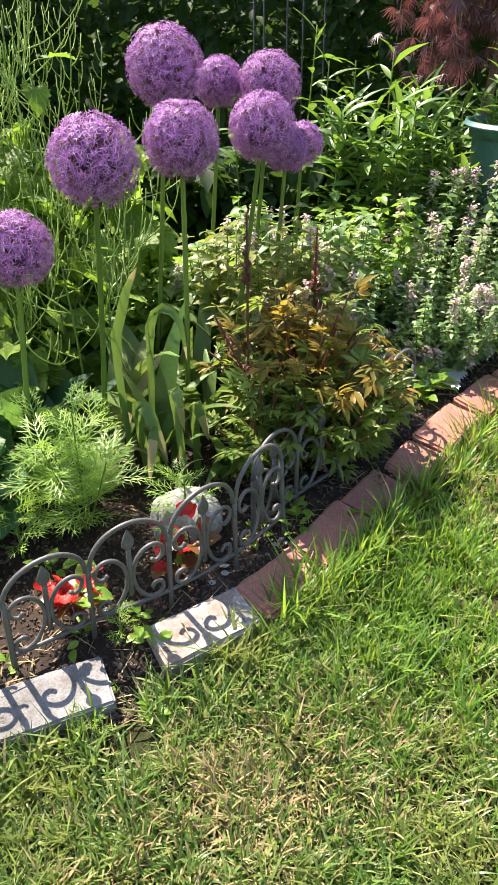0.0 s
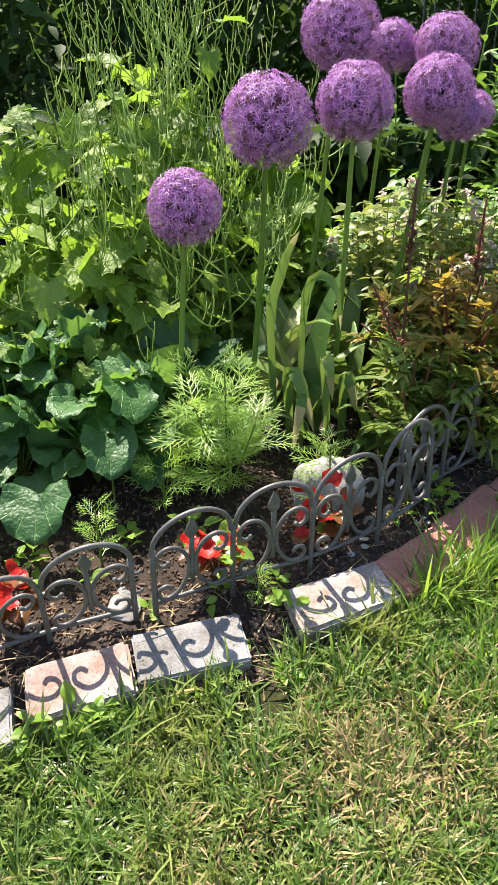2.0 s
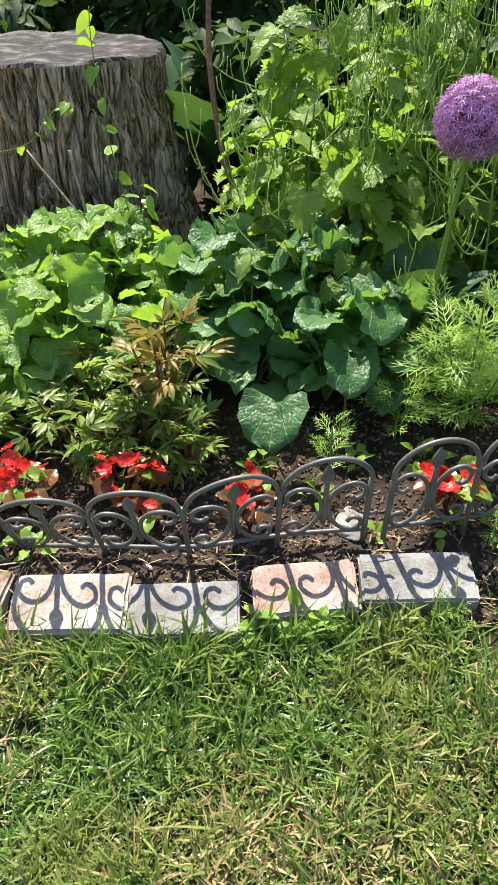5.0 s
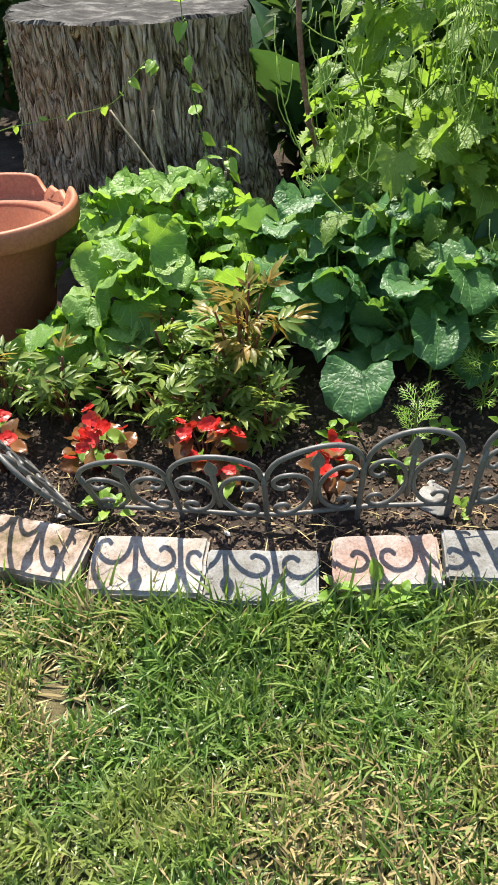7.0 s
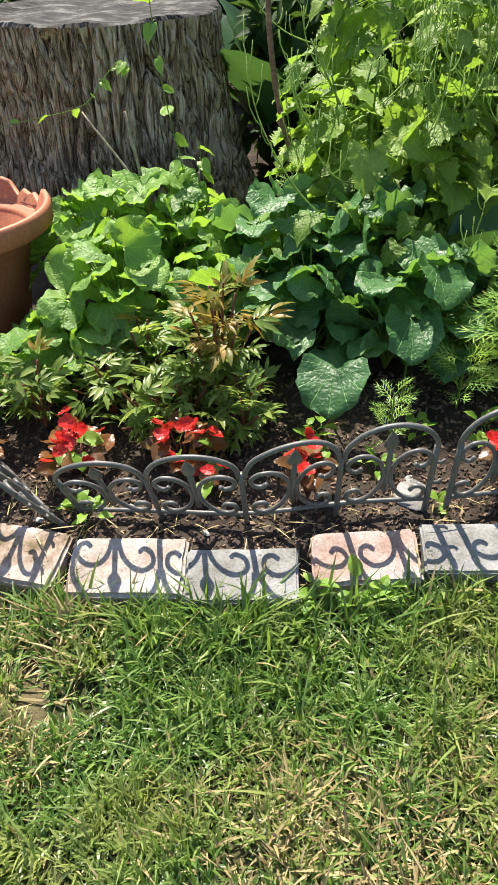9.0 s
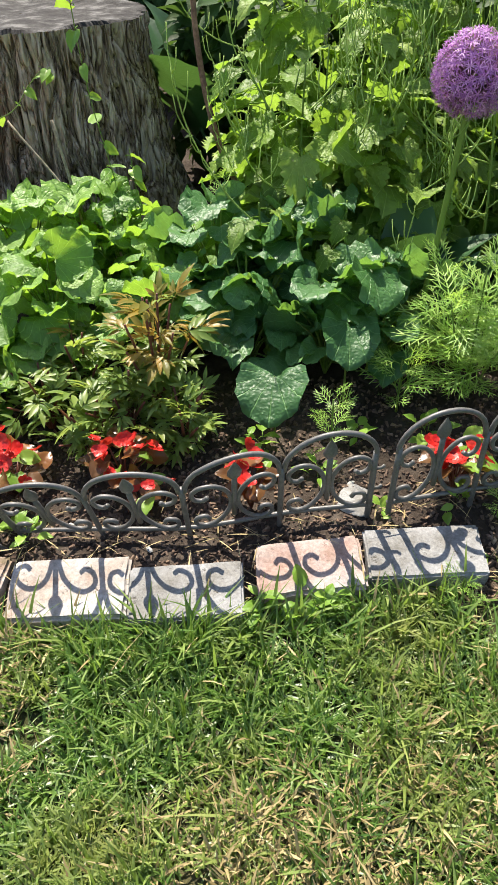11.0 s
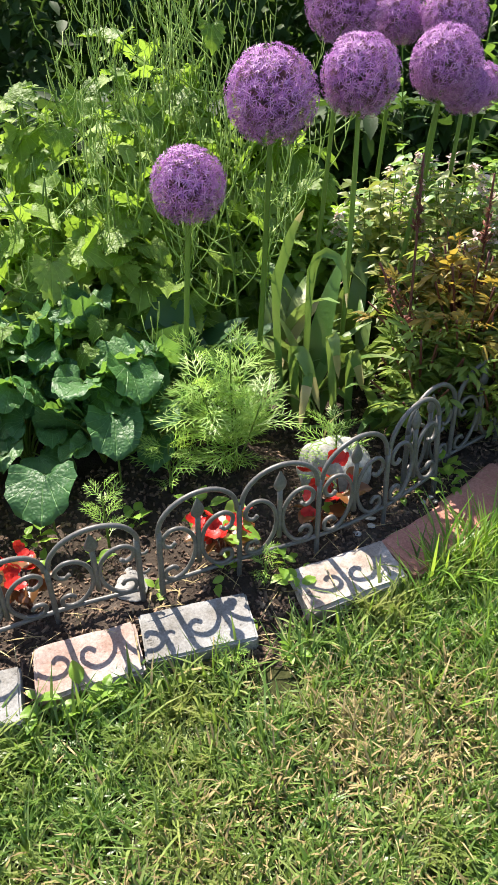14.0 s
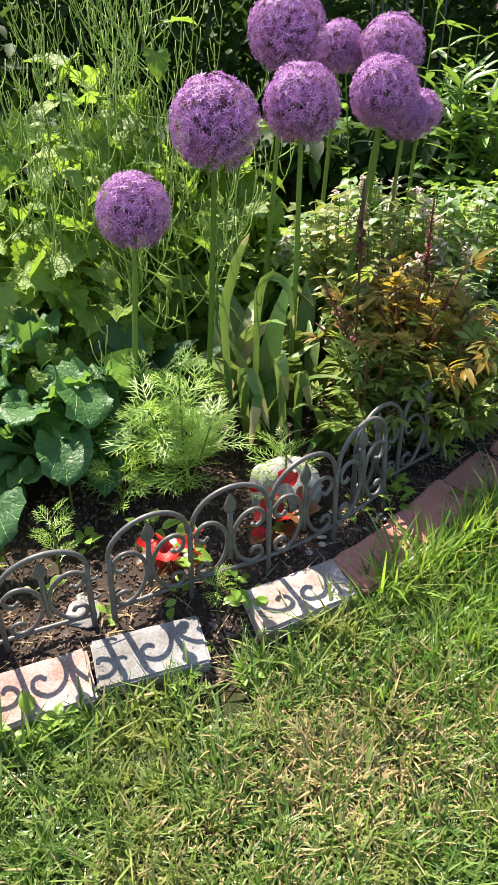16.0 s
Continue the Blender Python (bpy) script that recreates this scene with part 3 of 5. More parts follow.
#      x      y      yaw   tilt length width material, label
BRICKS = [
    (-1.29, 0.50, 8, 3, 0.20, 0.115, RED_BRICK, "red clay edging brick beside the lawn"),
    (-1.087, 0.562, 12, 5, 0.20, 0.115, MOSSY_STONE, "dirty pale edging brick with moss on its top"),
    (-0.872, 0.615, 24, 4, 0.205, 0.118, WHITE_STONE, "weathered whitish edging brick with pink traces"),
    (-0.679, 0.675, 25, 3, 0.19, 0.105, GREY_STONE, "grey concrete edging paver"),
    (-0.505, 0.79, 28, 4, 0.18, 0.105, PINK_STONE, "pink and grey edging paver"),
    (-0.335, 0.88, 24, 3, 0.195, 0.10, GREY_STONE, "grey concrete edging paver, proud of the soil"),
    (-0.085, 1.029, 32.5, 4, 0.20, 0.10, WHITE_STONE, "whitish edging brick with worn corners"),
    (0.062, 1.138, 46, 4, 0.17, 0.10, RED_BRICK, "red clay edging brick in dappled shade"),
    (0.175, 1.275, 52, 3, 0.19, 0.10, RED_BRICK, "red clay edging brick under the peony"),
    (0.285, 1.41, 52, 3, 0.16, 0.10, RED_BRICK, "sunken red clay edging brick"),
    (0.398, 1.522, 56, 4, 0.13, 0.105, RED_BRICK, "red clay edging brick with a curly shadow"),
    (0.505, 1.662, 51, 4, 0.20, 0.10, RED_BRICK, "clean red clay edging brick"),
    (0.645, 1.81, 47, 3, 0.19, 0.11, RED_BRICK, "pale red clay edging brick"),
    (0.79, 1.94, 45, 3, 0.20, 0.11, RED_BRICK, "red clay edging brick"),
]
for i, (x, y, yaw, tilt, bl, bw, mat, label) in enumerate(BRICKS):
    me = brick_mesh(bl, bw, 0.058, 0.004 if mat is GREY_STONE else 0.006, i)
    me.materials.append(mat)
    ob = tagged(new("edging_brick", me), label, "brick", "edging bricks along the bed")
    a = radians(yaw)
    slope = Matrix.Rotation(0.09, 4, "X")
    ob.matrix_world = Matrix.Translation((x, y, lawn_z(x, y) + (0.004 if i in (9,) else 0.014))) @ slope @ Matrix.Rotation(a, 4, "Z") @ Matrix.Rotation(radians(tilt + 2), 4, "X")

# ---- folding border fence ----
rng = np.random.default_rng(103)
C_SCROLL = smooth_line([(-0.044, 0.106), (-0.053, 0.099), (-0.066, 0.106), (-0.068, 0.124), (-0.052, 0.138), (-0.03, 0.134), (-0.013, 0.114), (-0.006, 0.085), (-0.011, 0.054), (-0.028, 0.026), (-0.049, 0.016), (-0.066, 0.025), (-0.064, 0.043), (-0.050, 0.047), (-0.043, 0.038)], 5)


def fence_panel(base, leans, units, label, raised=(0.0, 0.0)):
    """A panel of hoops and scrolls. base: its foot line on the ground; leans: degrees from upright towards the lawn, at both ends."""
    base = smooth_line(base, 6) if len(base) > 2 else np.array(base, float)
    seg = np.r_[0, np.cumsum(np.linalg.norm(np.diff(base, axis=0), axis=1))]
    total = seg[-1]
    w = total / units

    def lift(uv):
        out = []
        for u, v in uv:
            k = np.clip(u, 0, total)
            x, y = np.interp(k, seg, base[:, 0]), np.interp(k, seg, base[:, 1])
            k2 = np.clip(k + 0.01, 0, total)
            k1 = k2 - 0.01
            d = np.array([np.interp(k2, seg, base[:, 0]) - np.interp(k1, seg, base[:, 0]), np.interp(k2, seg, base[:, 1]) - np.interp(k1, seg, base[:, 1])])
            d /= np.linalg.norm(d)
            x, y = x + d[0] * (u - k), y + d[1] * (u - k)
            lean = radians(leans[0] + (leans[1] - leans[0]) * k / total)
            v2 = v + (raised[0] + (raised[1] - raised[0]) * k / total if v > -0.02 else 0.0)
            out.append((x + d[1] * math.sin(lean) * v2, y - d[0] * math.sin(lean) * v2, ground_z(x, y) + v2 * math.cos(lean)))
        return np.array(out)

    fence = thing("border_fence", label, "fence", "border fence panels", tuple(lift([(total / 2, 0)])[0]))
    bpy.context.view_layer.update()
    off = np.array(fence.location)

    def bar(name, uv, r, r1=None, sides=7):
        v, f = tube(lift(uv), r, r1, sides)
        return part(name, (v - off, f), IRON, fence)

    sc = w / 0.163
    bar("rail", [(u, 0.012) for u in np.linspace(0.0, total, 14)], 0.0044)
    for i in range(units + 1):
        u = i * w
        end = i in (0, units)
        inset = 0.006 * (1 if i == 0 else -1 if i == units else 0)
        bar("post", [(u + inset, v) for v in (-0.05, 0.0, 0.05, 0.10, 0.145)], 0.0051 if not end else 0.0055)
    for i in range(units):
        c = (i + 0.5) * w
        h = w / 2 - 0.004
        hoop = [(c - h * math.cos(t), 0.135 + 0.07 * math.sin(t) ** 0.9) for t in np.linspace(0.0, math.pi, 19)]
        bar("hoop", hoop, 0.0047)
        for sgn in (-1, 1):
            bar("scroll", [(c - sgn * p[0] * -1 * sc, p[1]) for p in C_SCROLL], 0.0042)
        spear = bar("spear", [(c, v) for v in (0.04, 0.08, 0.12, 0.155)], 0.0050)
        tip = lift([(c, 0.150), (c, 0.157), (c, 0.166), (c, 0.178), (c, 0.192)])
        rings = []
        d = lift([(c + 0.01, 0.16)])[0] - lift([(c - 0.01, 0.16)])[0]
        d /= np.linalg.norm(d)
        t = tip[-1] - tip[0]
        t /= np.linalg.norm(t)
        s = np.cross(d, t)
        for p, r in zip(tip, (0.006, 0.0115, 0.0125, 0.008, 0.0012)):
            rings += [p + r * (math.cos(a) * d + 0.62 * math.sin(a) * s) for a in np.linspace(0, 2 * math.pi, 8, endpoint=False)]
        f = [(j * 8 + k, j * 8 + (k + 1) % 8, (j + 1) * 8 + (k + 1) % 8, (j + 1) * 8 + k) for j in range(4) for k in range(8)]
        part("finial", (np.array(rings) - off, np.array(f)), IRON, spear)
    for v in (0.055, 0.105):
        bar("clip", [(total - 0.004, v), (total + 0.007, v), (total + 0.011, v + 0.006)], 0.003)
    return fence


fence_panel([(-1.62, 0.89), (-1.33, 0.765), (-1.036, 0.648)], (20, 31), 4, "grey scrolled border fence panel, leaning outwards")
fence_panel([(-1.036, 0.69), (-0.88, 0.742), (-0.723, 0.792), (-0.584, 0.868), (-0.443, 0.93)], (27, 9), 4, "grey scrolled border fence panel, twisted over at one end", (0.0, 0.022))
fence_panel([(-0.42, 0.938), (-0.28, 1.017), (-0.148, 1.084), (-0.031, 1.17), (0.078, 1.288)], (7, -4), 4, "grey scrolled border fence panel with spear tips", (0.022, 0.03))
fence_panel([(0.005, 1.258), (0.072, 1.338), (0.172, 1.432), (0.29, 1.55), (0.412, 1.690)], (0, 0), 4, "grey scrolled border fence panel half hidden by leaves", (0.014, 0.02))

# ---- stump ----
rng = np.random.default_rng(104)


def build_stump():
    cx, cy, r, top = -1.80, 1.93, 0.355, 0.64
    gz = float(ground_z(cx, cy))
    stump = thing("tree_stump", "large weathered tree stump with deeply furrowed grey bark", "tree stump", at=(cx, cy, gz))
    h = top - gz
    na, nz = 900, 100
    v = []
    for j in range(nz + 1):
        z = h * j / nz
        k = j / nz
        for i in range(na):
            a = 2 * math.pi * i / na
            flare = 0.97 + 0.22 * math.exp(-k * 2.6) * (1 + 1.0 * math.cos(a + 0.15) + 0.2 * math.cos(3 * a + 0.6))
            lump = 0.035 * math.sin(3 * a + 1) + 0.02 * math.sin(7 * a + k * 2)
            tw = a + 0.12 * k + 0.02 * math.sin(k * 9 + a * 5)
            wob = 0.5 * noise.noise((math.cos(a) * 3, math.sin(a) * 3, k * 3.0))
            q = (math.cos(tw) * 10 + wob, math.sin(tw) * 10 + wob, k * 2.6)
            q2 = (math.cos(tw) * 24 + wob, math.sin(tw) * 24, k * 7)
            ridge = 1 - min(1.0, abs(noise.noise(q)) * 6.0)
            ridge2 = 1 - min(1.0, abs(noise.noise(q2)) * 5.0)
            rr = r * (flare + lump) - (0.036 * ridge + 0.012 * ridge2) * (1 - 0.6 * max(0.0, k - 0.94) / 0.06) + 0.010 * noise.noise((q2[0] * 2.5, q2[1] * 2.5, k * 14))
            v.append((rr * math.cos(a), rr * math.sin(a), z))
    f = [(j * na + i, j * na + (i + 1) % na, (j + 1) * na + (i + 1) % na, (j + 1) * na + i) for j in range(nz) for i in range(na)]
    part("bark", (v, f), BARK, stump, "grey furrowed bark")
    rim = np.array(v[-na:])
    rings, fr = [], [1.0, 0.97, 0.9, 0.75, 0.55, 0.35, 0.15, 0.02]
    for i, s in enumerate(fr):
        ring = rim * (s, s, 1)
        ring[:, 2] = h + 0.004 * np.sin(ring[:, 0] * 30 + ring[:, 1] * 12) * (i > 0) + (0.006 if 0 < i < 3 else 0)
        rings.append(ring)
    vv = np.concatenate(rings)
    ff = [(j * na + i, j * na + (i + 1) % na, (j + 1) * na + (i + 1) % na, (j + 1) * na + i) for j in range(len(fr) - 1) for i in range(na)]
    part("cut_top", (vv, np.array(ff)), CUTWOOD, stump, "sawn grey top", smooth=False)


build_stump()

# ---- pots ----
rng = np.random.default_rng(105)


def build_pot(x, y, z, r, height, mat, name, label, lip, chipped=False, foot=0.66, waist=0.86):
    pot = thing(name, label, "plant pot", at=(x, y, z))
    prof = [(0.02, 0.0), (r * foot, 0.0), (r * (foot + 0.04), 0.01), (r * waist, height - lip - 0.012), (r * (waist + 0.03), height - lip - 0.004), (r * 0.965, height - lip), (r * 1.0, height - lip + 0.008), (r * 1.0, height - 0.012), (r * 0.985, height - 0.002), (r * 0.95, height), (r * 0.925, height - 0.006), (r * 0.90, height - 0.05), (r * (waist - 0.05), height - lip - 0.02), (r * foot, 0.09), (0.02, 0.085)]
    v, f = lathe(prof, 64)
    if chipped:
        a = np.arctan2(v[:, 1], v[:, 0])
        d = np.abs((a - 1.35 + math.pi) % (2 * math.pi) - math.pi)
        dip = np.clip(0.34 - d, 0, 0.34) / 0.34
        jag = 0.75 + 0.35 * np.sin(a * 23) * np.sin(a * 11 + 1)
        low = (v[:, 2] > height - 0.06)
        v[:, 2] -= np.where(low, np.minimum(1, dip * 3) * 0.045 * jag * (v[:, 2] - height + 0.06) / 0.06, 0)
    part("vessel", (v, f), mat, pot)
    v, f = lathe([(0.005, 0.125), (r * 0.3, 0.13), (r * (foot + (waist - foot) * 0.12 / height), 0.12)], 40)
    part("potting_soil", (v, f), SOIL, pot)
    return pot


build_pot(-1.685, 1.14, float(ground_z(-1.685, 1.14)), 0.225, 0.325, TERRACOTTA, "terracotta_pot", "large terracotta pot with a broken rim beside the stump", 0.055, True, 0.5, 0.72)
build_pot(0.90, 2.55, float(ground_z(0.86, 2.5)), 0.21, 0.54, TEAL, "glazed_pot", "tall teal pot behind the flower bed", 0.02)

# ---- rocks ----
rng = np.random.default_rng(106)


def build_rock(x, y, sx, sy, sz, seed, mat, label, name="rock"):
    bm = bmesh.new()
    bmesh.ops.create_icosphere(bm, subdivisions=4, radius=1)
    for v in bm.verts:
        q = v.co.copy()
        k = 1 + 0.22 * noise.noise(q * 1.4 + Vector((seed, 0, 0))) + 0.05 * noise.noise(q * 5 + Vector((0, seed, 0)))
        v.co = Vector((q.x * sx, q.y * sy, q.z * sz)) * k
    me = bpy.data.meshes.new(name)
    bm.to_mesh(me)
    bm.free()
    me.materials.append(mat)
    for p in me.polygons:
        p.use_smooth = True
    ob = tagged(new(name, me), label, "rock")
    ob.location = (x, y, float(ground_z(x, y)) + sz * 0.55)
    ob.rotation_euler = (0, 0, seed)


build_rock(-0.132, 1.285, 0.085, 0.06, 0.070, 3.0, ROCK, "pale rounded garden rock behind the fence")
build_rock(-0.478, 0.955, 0.040, 0.033, 0.007, 5.0, GREY_STONE, "flat chunk of pale concrete on the mulch")
build_rock(0.205, 1.20, 0.022, 0.014, 0.012, 8.0, WHITE_STONE, "small pale stone chip on a brick")
for k in range(12):
    u = rng.uniform(-1.2, 0.1)
    build_rock(u, float(edge_y(u)) + rng.uniform(0.16, 0.36), rng.uniform(0.005, 0.011), rng.uniform(0.004, 0.008), 0.003, 10.0 + k, ROCK, "small pale pebble on the mulch", "pebble")

# ---- alliums ----
rng = np.random.default_rng(107)


def star_floret():
    v, f = [], []
    for k in range(6):
        a = k * math.pi / 3
        d, s = np.array([math.cos(a), math.sin(a), 0]), np.array([-math.sin(a), math.cos(a), 0])
        n = len(v)
        v += [d * 0.05 + s * 0.05, d * 0.05 - s * 0.05, d * 0.5 - s * 0.07 + (0, 0, 0.22), d * 0.5 + s * 0.07 + (0, 0, 0.22), d * 1.0 - s * 0.014 + (0, 0, 0.30), d * 1.0 + s * 0.014 + (0, 0, 0.30)]
        f += [(n, n + 1, n + 2, n + 3), (n + 3, n + 2, n + 4, n + 5)]
    return np.array(v), np.array(f)


STAR = star_floret()


def build_allium(x, y, z, r, foot, n, label):
    gz = float(ground_z(foot[0], foot[1]))
    plant = thing("allium", label, "flower", "alliums", (foot[0], foot[1], gz))
    off = np.array((foot[0], foot[1], gz))
    c = np.array((x, y, z)) - off
    r *= 0.96
    dirs, ms = [], []
    gold = math.pi * (3 - math.sqrt(5))
    n = int(n * 2.9)
    for i in range(n):
        zz = 1 - 2 * (i + 0.5) / n
        q = math.sqrt(1 - zz * zz)
        d = np.array([q * math.cos(gold * i), q * math.sin(gold * i), zz]) + rng.normal(0, 0.07, 3)
        d /= np.linalg.norm(d)
        if d[2] < -0.93:
            continue
        rr = r * (rng.uniform(0.90, 1.06) if rng.random() < 0.8 else rng.uniform(0.72, 0.91))
        a = np.cross(d, (0.3, 0.5, 0.8))
        a /= np.linalg.norm(a)
        b = np.cross(d, a)
        t = rng.uniform(0, 6.3)
        a, b = a * math.cos(t) + b * math.sin(t), b * math.cos(t) - a * math.sin(t)
        nd = d + rng.normal(0, 0.36, 3)
        nd /= np.linalg.norm(nd)
        m = np.eye(4)
        s = rng.uniform(0.009, 0.0125)
        m[:3, 0], m[:3, 1], m[:3, 2] = a * s, b * s, nd * s
        m[:3, 3] = c + d * rr
        ms.append(m)
        dirs.append((d, rr))
    head = part("flower_head", scatter(STAR, ms), PURPLE, plant, "dense ball of starry violet florets", smooth=False)
    ped = []
    for d, rr in dirs:
        a = np.cross(d, (0.3, 0.5, 0.8))
        a /= np.linalg.norm(a)
        b = np.cross(d, a)
        w = 0.0006
        p0, p1 = c + d * 0.012, c + d * rr
        ped.append((np.array([p0 - a * w, p0 + a * w, p1 + a * w, p1 - a * w, p0 - b * w, p0 + b * w, p0 * 0.3 + p1 * 0.7 + b * w, p0 * 0.3 + p1 * 0.7 - b * w]), np.array([(0, 1, 2, 3), (4, 5, 6, 7)])))
    part("pedicel_ball", join(ped), PEDICEL, head, "thin stalks inside the ball", kind="stuff")
    pts = smooth_line([(0, 0, -0.02), c * 0.35 + (0.006, 0.0, 0), c * 0.7 + (0.004, 0, 0), c + (0, 0, -0.0)], 6)
    part("stem", tube(pts, 0.0068, 0.0052, 8), STALK, plant, "smooth upright green stem")
    return plant


ALLIUMS = [
    (-0.441, 1.394, 0.665, 0.072, (-0.50, 1.40), 300, "small purple allium globe on a short green stem"),
    (-0.296, 1.492, 0.807, 0.087, (-0.345, 1.50), 430, "large purple allium globe"),
    (-0.139, 1.628, 0.826, 0.078, (-0.158, 1.63), 380, "purple allium globe on a straight stem"),
    (-0.195, 1.92, 0.944, 0.091, (-0.268, 1.92), 430, "tallest purple allium globe in the clump"),
    (-0.076, 2.10, 0.898, 0.063, (-0.137, 2.08), 260, "purple allium globe at the back of the clump"),
    (0.030, 1.759, 0.834, 0.074, (-0.07, 1.76), 340, "purple allium globe on a leaning stem"),
    (0.052, 2.05, 0.898, 0.079, (-0.02, 2.03), 330, "purple allium globe half hidden by another"),
    (0.150, 2.254, 0.731, 0.061, (0.12, 2.25), 240, "small purple allium globe low at the back"),
    (0.095, 2.0, 0.752, 0.056, (0.04, 1.98), 220, "small purple allium globe tucked under another"),
]
for row in ALLIUMS:
    build_allium(*row)


def build_strap_leaves(x, y, n, length, label):
    gz = float(ground_z(x, y))
    plant = thing("allium_leaves", label, "plant", "strap-leaved clumps", (x, y, gz))
    for i in range(round(n * 0.75)):
        az, el = rng.uniform(0, 6.3), rng.uniform(1.0, 1.55)
        ln = length * rng.uniform(0.5, 1.05)
        w = rng.uniform(0.05, 0.085)
        tpl = thin_leaf(w, 0.5, 0, 8, 0.35)
        v = tpl[0].copy()
        bend = rng.uniform(0.2, 2.6)
        yy, zz = np.zeros(len(v)), np.zeros(len(v))
        for k in range(1, 9):
            da = el - bend * ((k - 0.5) / 8) ** 1.6
            yy[k * 3:k * 3 + 3] = yy[(k - 1) * 3] + math.cos(da) / 8
            zz[k * 3:k * 3 + 3] = zz[(k - 1) * 3] + math.sin(da) / 8
        vv = np.stack([v[:, 0], yy, zz + np.abs(v[:, 0]) * 0.4], -1) @ np.diag([ln, ln, ln])
        m = place((rng.normal(0, 0.02), rng.normal(0, 0.02), -0.01), az, 0, 0, 1)
        part("leaf", (np.c_[vv, np.ones(len(vv))] @ m.T[:, :3], tpl[1]), WITHERED if rng.random() < 0.08 else STRAP, plant)


for x, y, n, ln in [(-0.36, 1.48, 8, 0.28), (-0.20, 1.54, 12, 0.40), (-0.10, 1.66, 10, 0.40), (-0.26, 1.66, 9, 0.42), (-0.06, 1.46, 9, 0.28), (-0.15, 1.43, 6, 0.26), (-0.30, 1.58, 8, 0.38), (0.0, 1.58, 8, 0.34), (-0.16, 1.80, 9, 0.38), (-0.02, 1.85, 8, 0.36)]:
    build_strap_leaves(x, y, n, ln, "clump of broad strap leaves with yellowing tips")


def ribbon(line, half, facing, t0, t1):
    """A strap blade along a line, from t0 to t1 of its length: widest at a third, folded along its midrib."""
    n = 9
    t = np.linspace(t0, t1, n)
    grid = np.linspace(0, 1, len(line))
    p = np.stack([np.interp(t, grid, line[:, j]) for j in range(3)], -1)
    tan = np.gradient(p, axis=0)
    tan /= np.linalg.norm(tan, axis=1)[:, None]
    side = np.cross(tan, np.array(facing, float))
    side /= np.linalg.norm(side, axis=1)[:, None]
    w = half * (np.interp(t, (0, 0.35, 0.7, 0.92, 1.0), (0.45, 1.0, 0.85, 0.4, 0.04)) * (1 + 0.08 * np.sin(t * 23)))[:, None]
    up = np.cross(side, tan)
    v = np.stack([p - side * w + up * w * 0.35, p, p + side * w + up * w * 0.35], 1).reshape(-1, 3)
    f = [(i * 3 + k, i * 3 + k + 1, i * 3 + k + 4, i * 3 + k + 3) for i in range(n - 1) for k in (0, 1)]
    return v, np.array(f)


def build_fading_leaves(x, y, blades, label):
    gz = float(ground_z(x, y))
    plant = thing("allium_leaves", label, "plant", "strap-leaved clumps", (x, y, gz))
    off = np.array((x, y, gz))
    for pts, half, fade, facing in blades:
        line = smooth_line(np.array([(0.3 * x + 0.7 * pts[0][0], y, gz - 0.01)] + list(pts)) - off, 6)
        leaf = part("leaf", ribbon(line, half, facing, 0.0, fade), STRAP, plant)
        part("tip", ribbon(line, half, facing, fade, 1.0), WITHERED, leaf, "dry tan tip")


build_fading_leaves(-0.23, 1.49, [
    ([(-0.29, 1.50, 0.41), (-0.274, 1.50, 0.49), (-0.256, 1.50, 0.552), (-0.231, 1.50, 0.60)], 0.012, 0.86, (0.3, -0.9, 0.3)),
    ([(-0.221, 1.52, 0.38), (-0.212, 1.52, 0.481), (-0.181, 1.51, 0.508), (-0.148, 1.50, 0.478), (-0.135, 1.49, 0.395)], 0.011, 0.93, (0.5, -0.8, 0.3)),
    ([(-0.24, 1.42, 0.30), (-0.222, 1.39, 0.335), (-0.199, 1.38, 0.289), (-0.175, 1.37, 0.208)], 0.015, 0.78, (0.3, -0.9, 0.4)),
    ([(-0.205, 1.40, 0.26), (-0.20, 1.37, 0.285), (-0.208, 1.36, 0.231), (-0.216, 1.36, 0.165)], 0.012, 0.6, (-0.2, -0.95, 0.2)),
], "broad fading strap leaves with dry tan tips among allium stems")
build_fading_leaves(-0.12, 1.47, [
    ([(-0.16, 1.44, 0.32), (-0.157, 1.42, 0.36), (-0.149, 1.41, 0.333), (-0.14, 1.41, 0.265)], 0.013, 0.8, (0.1, -0.95, 0.3)),
    ([(-0.12, 1.44, 0.29), (-0.117, 1.42, 0.33), (-0.102, 1.42, 0.29), (-0.089, 1.42, 0.236)], 0.014, 0.72, (0.4, -0.9, 0.3)),
], "strap leaves bleached and withering beside the peony")

# ---- broad-leaved plants ----
rng = np.random.default_rng(108)



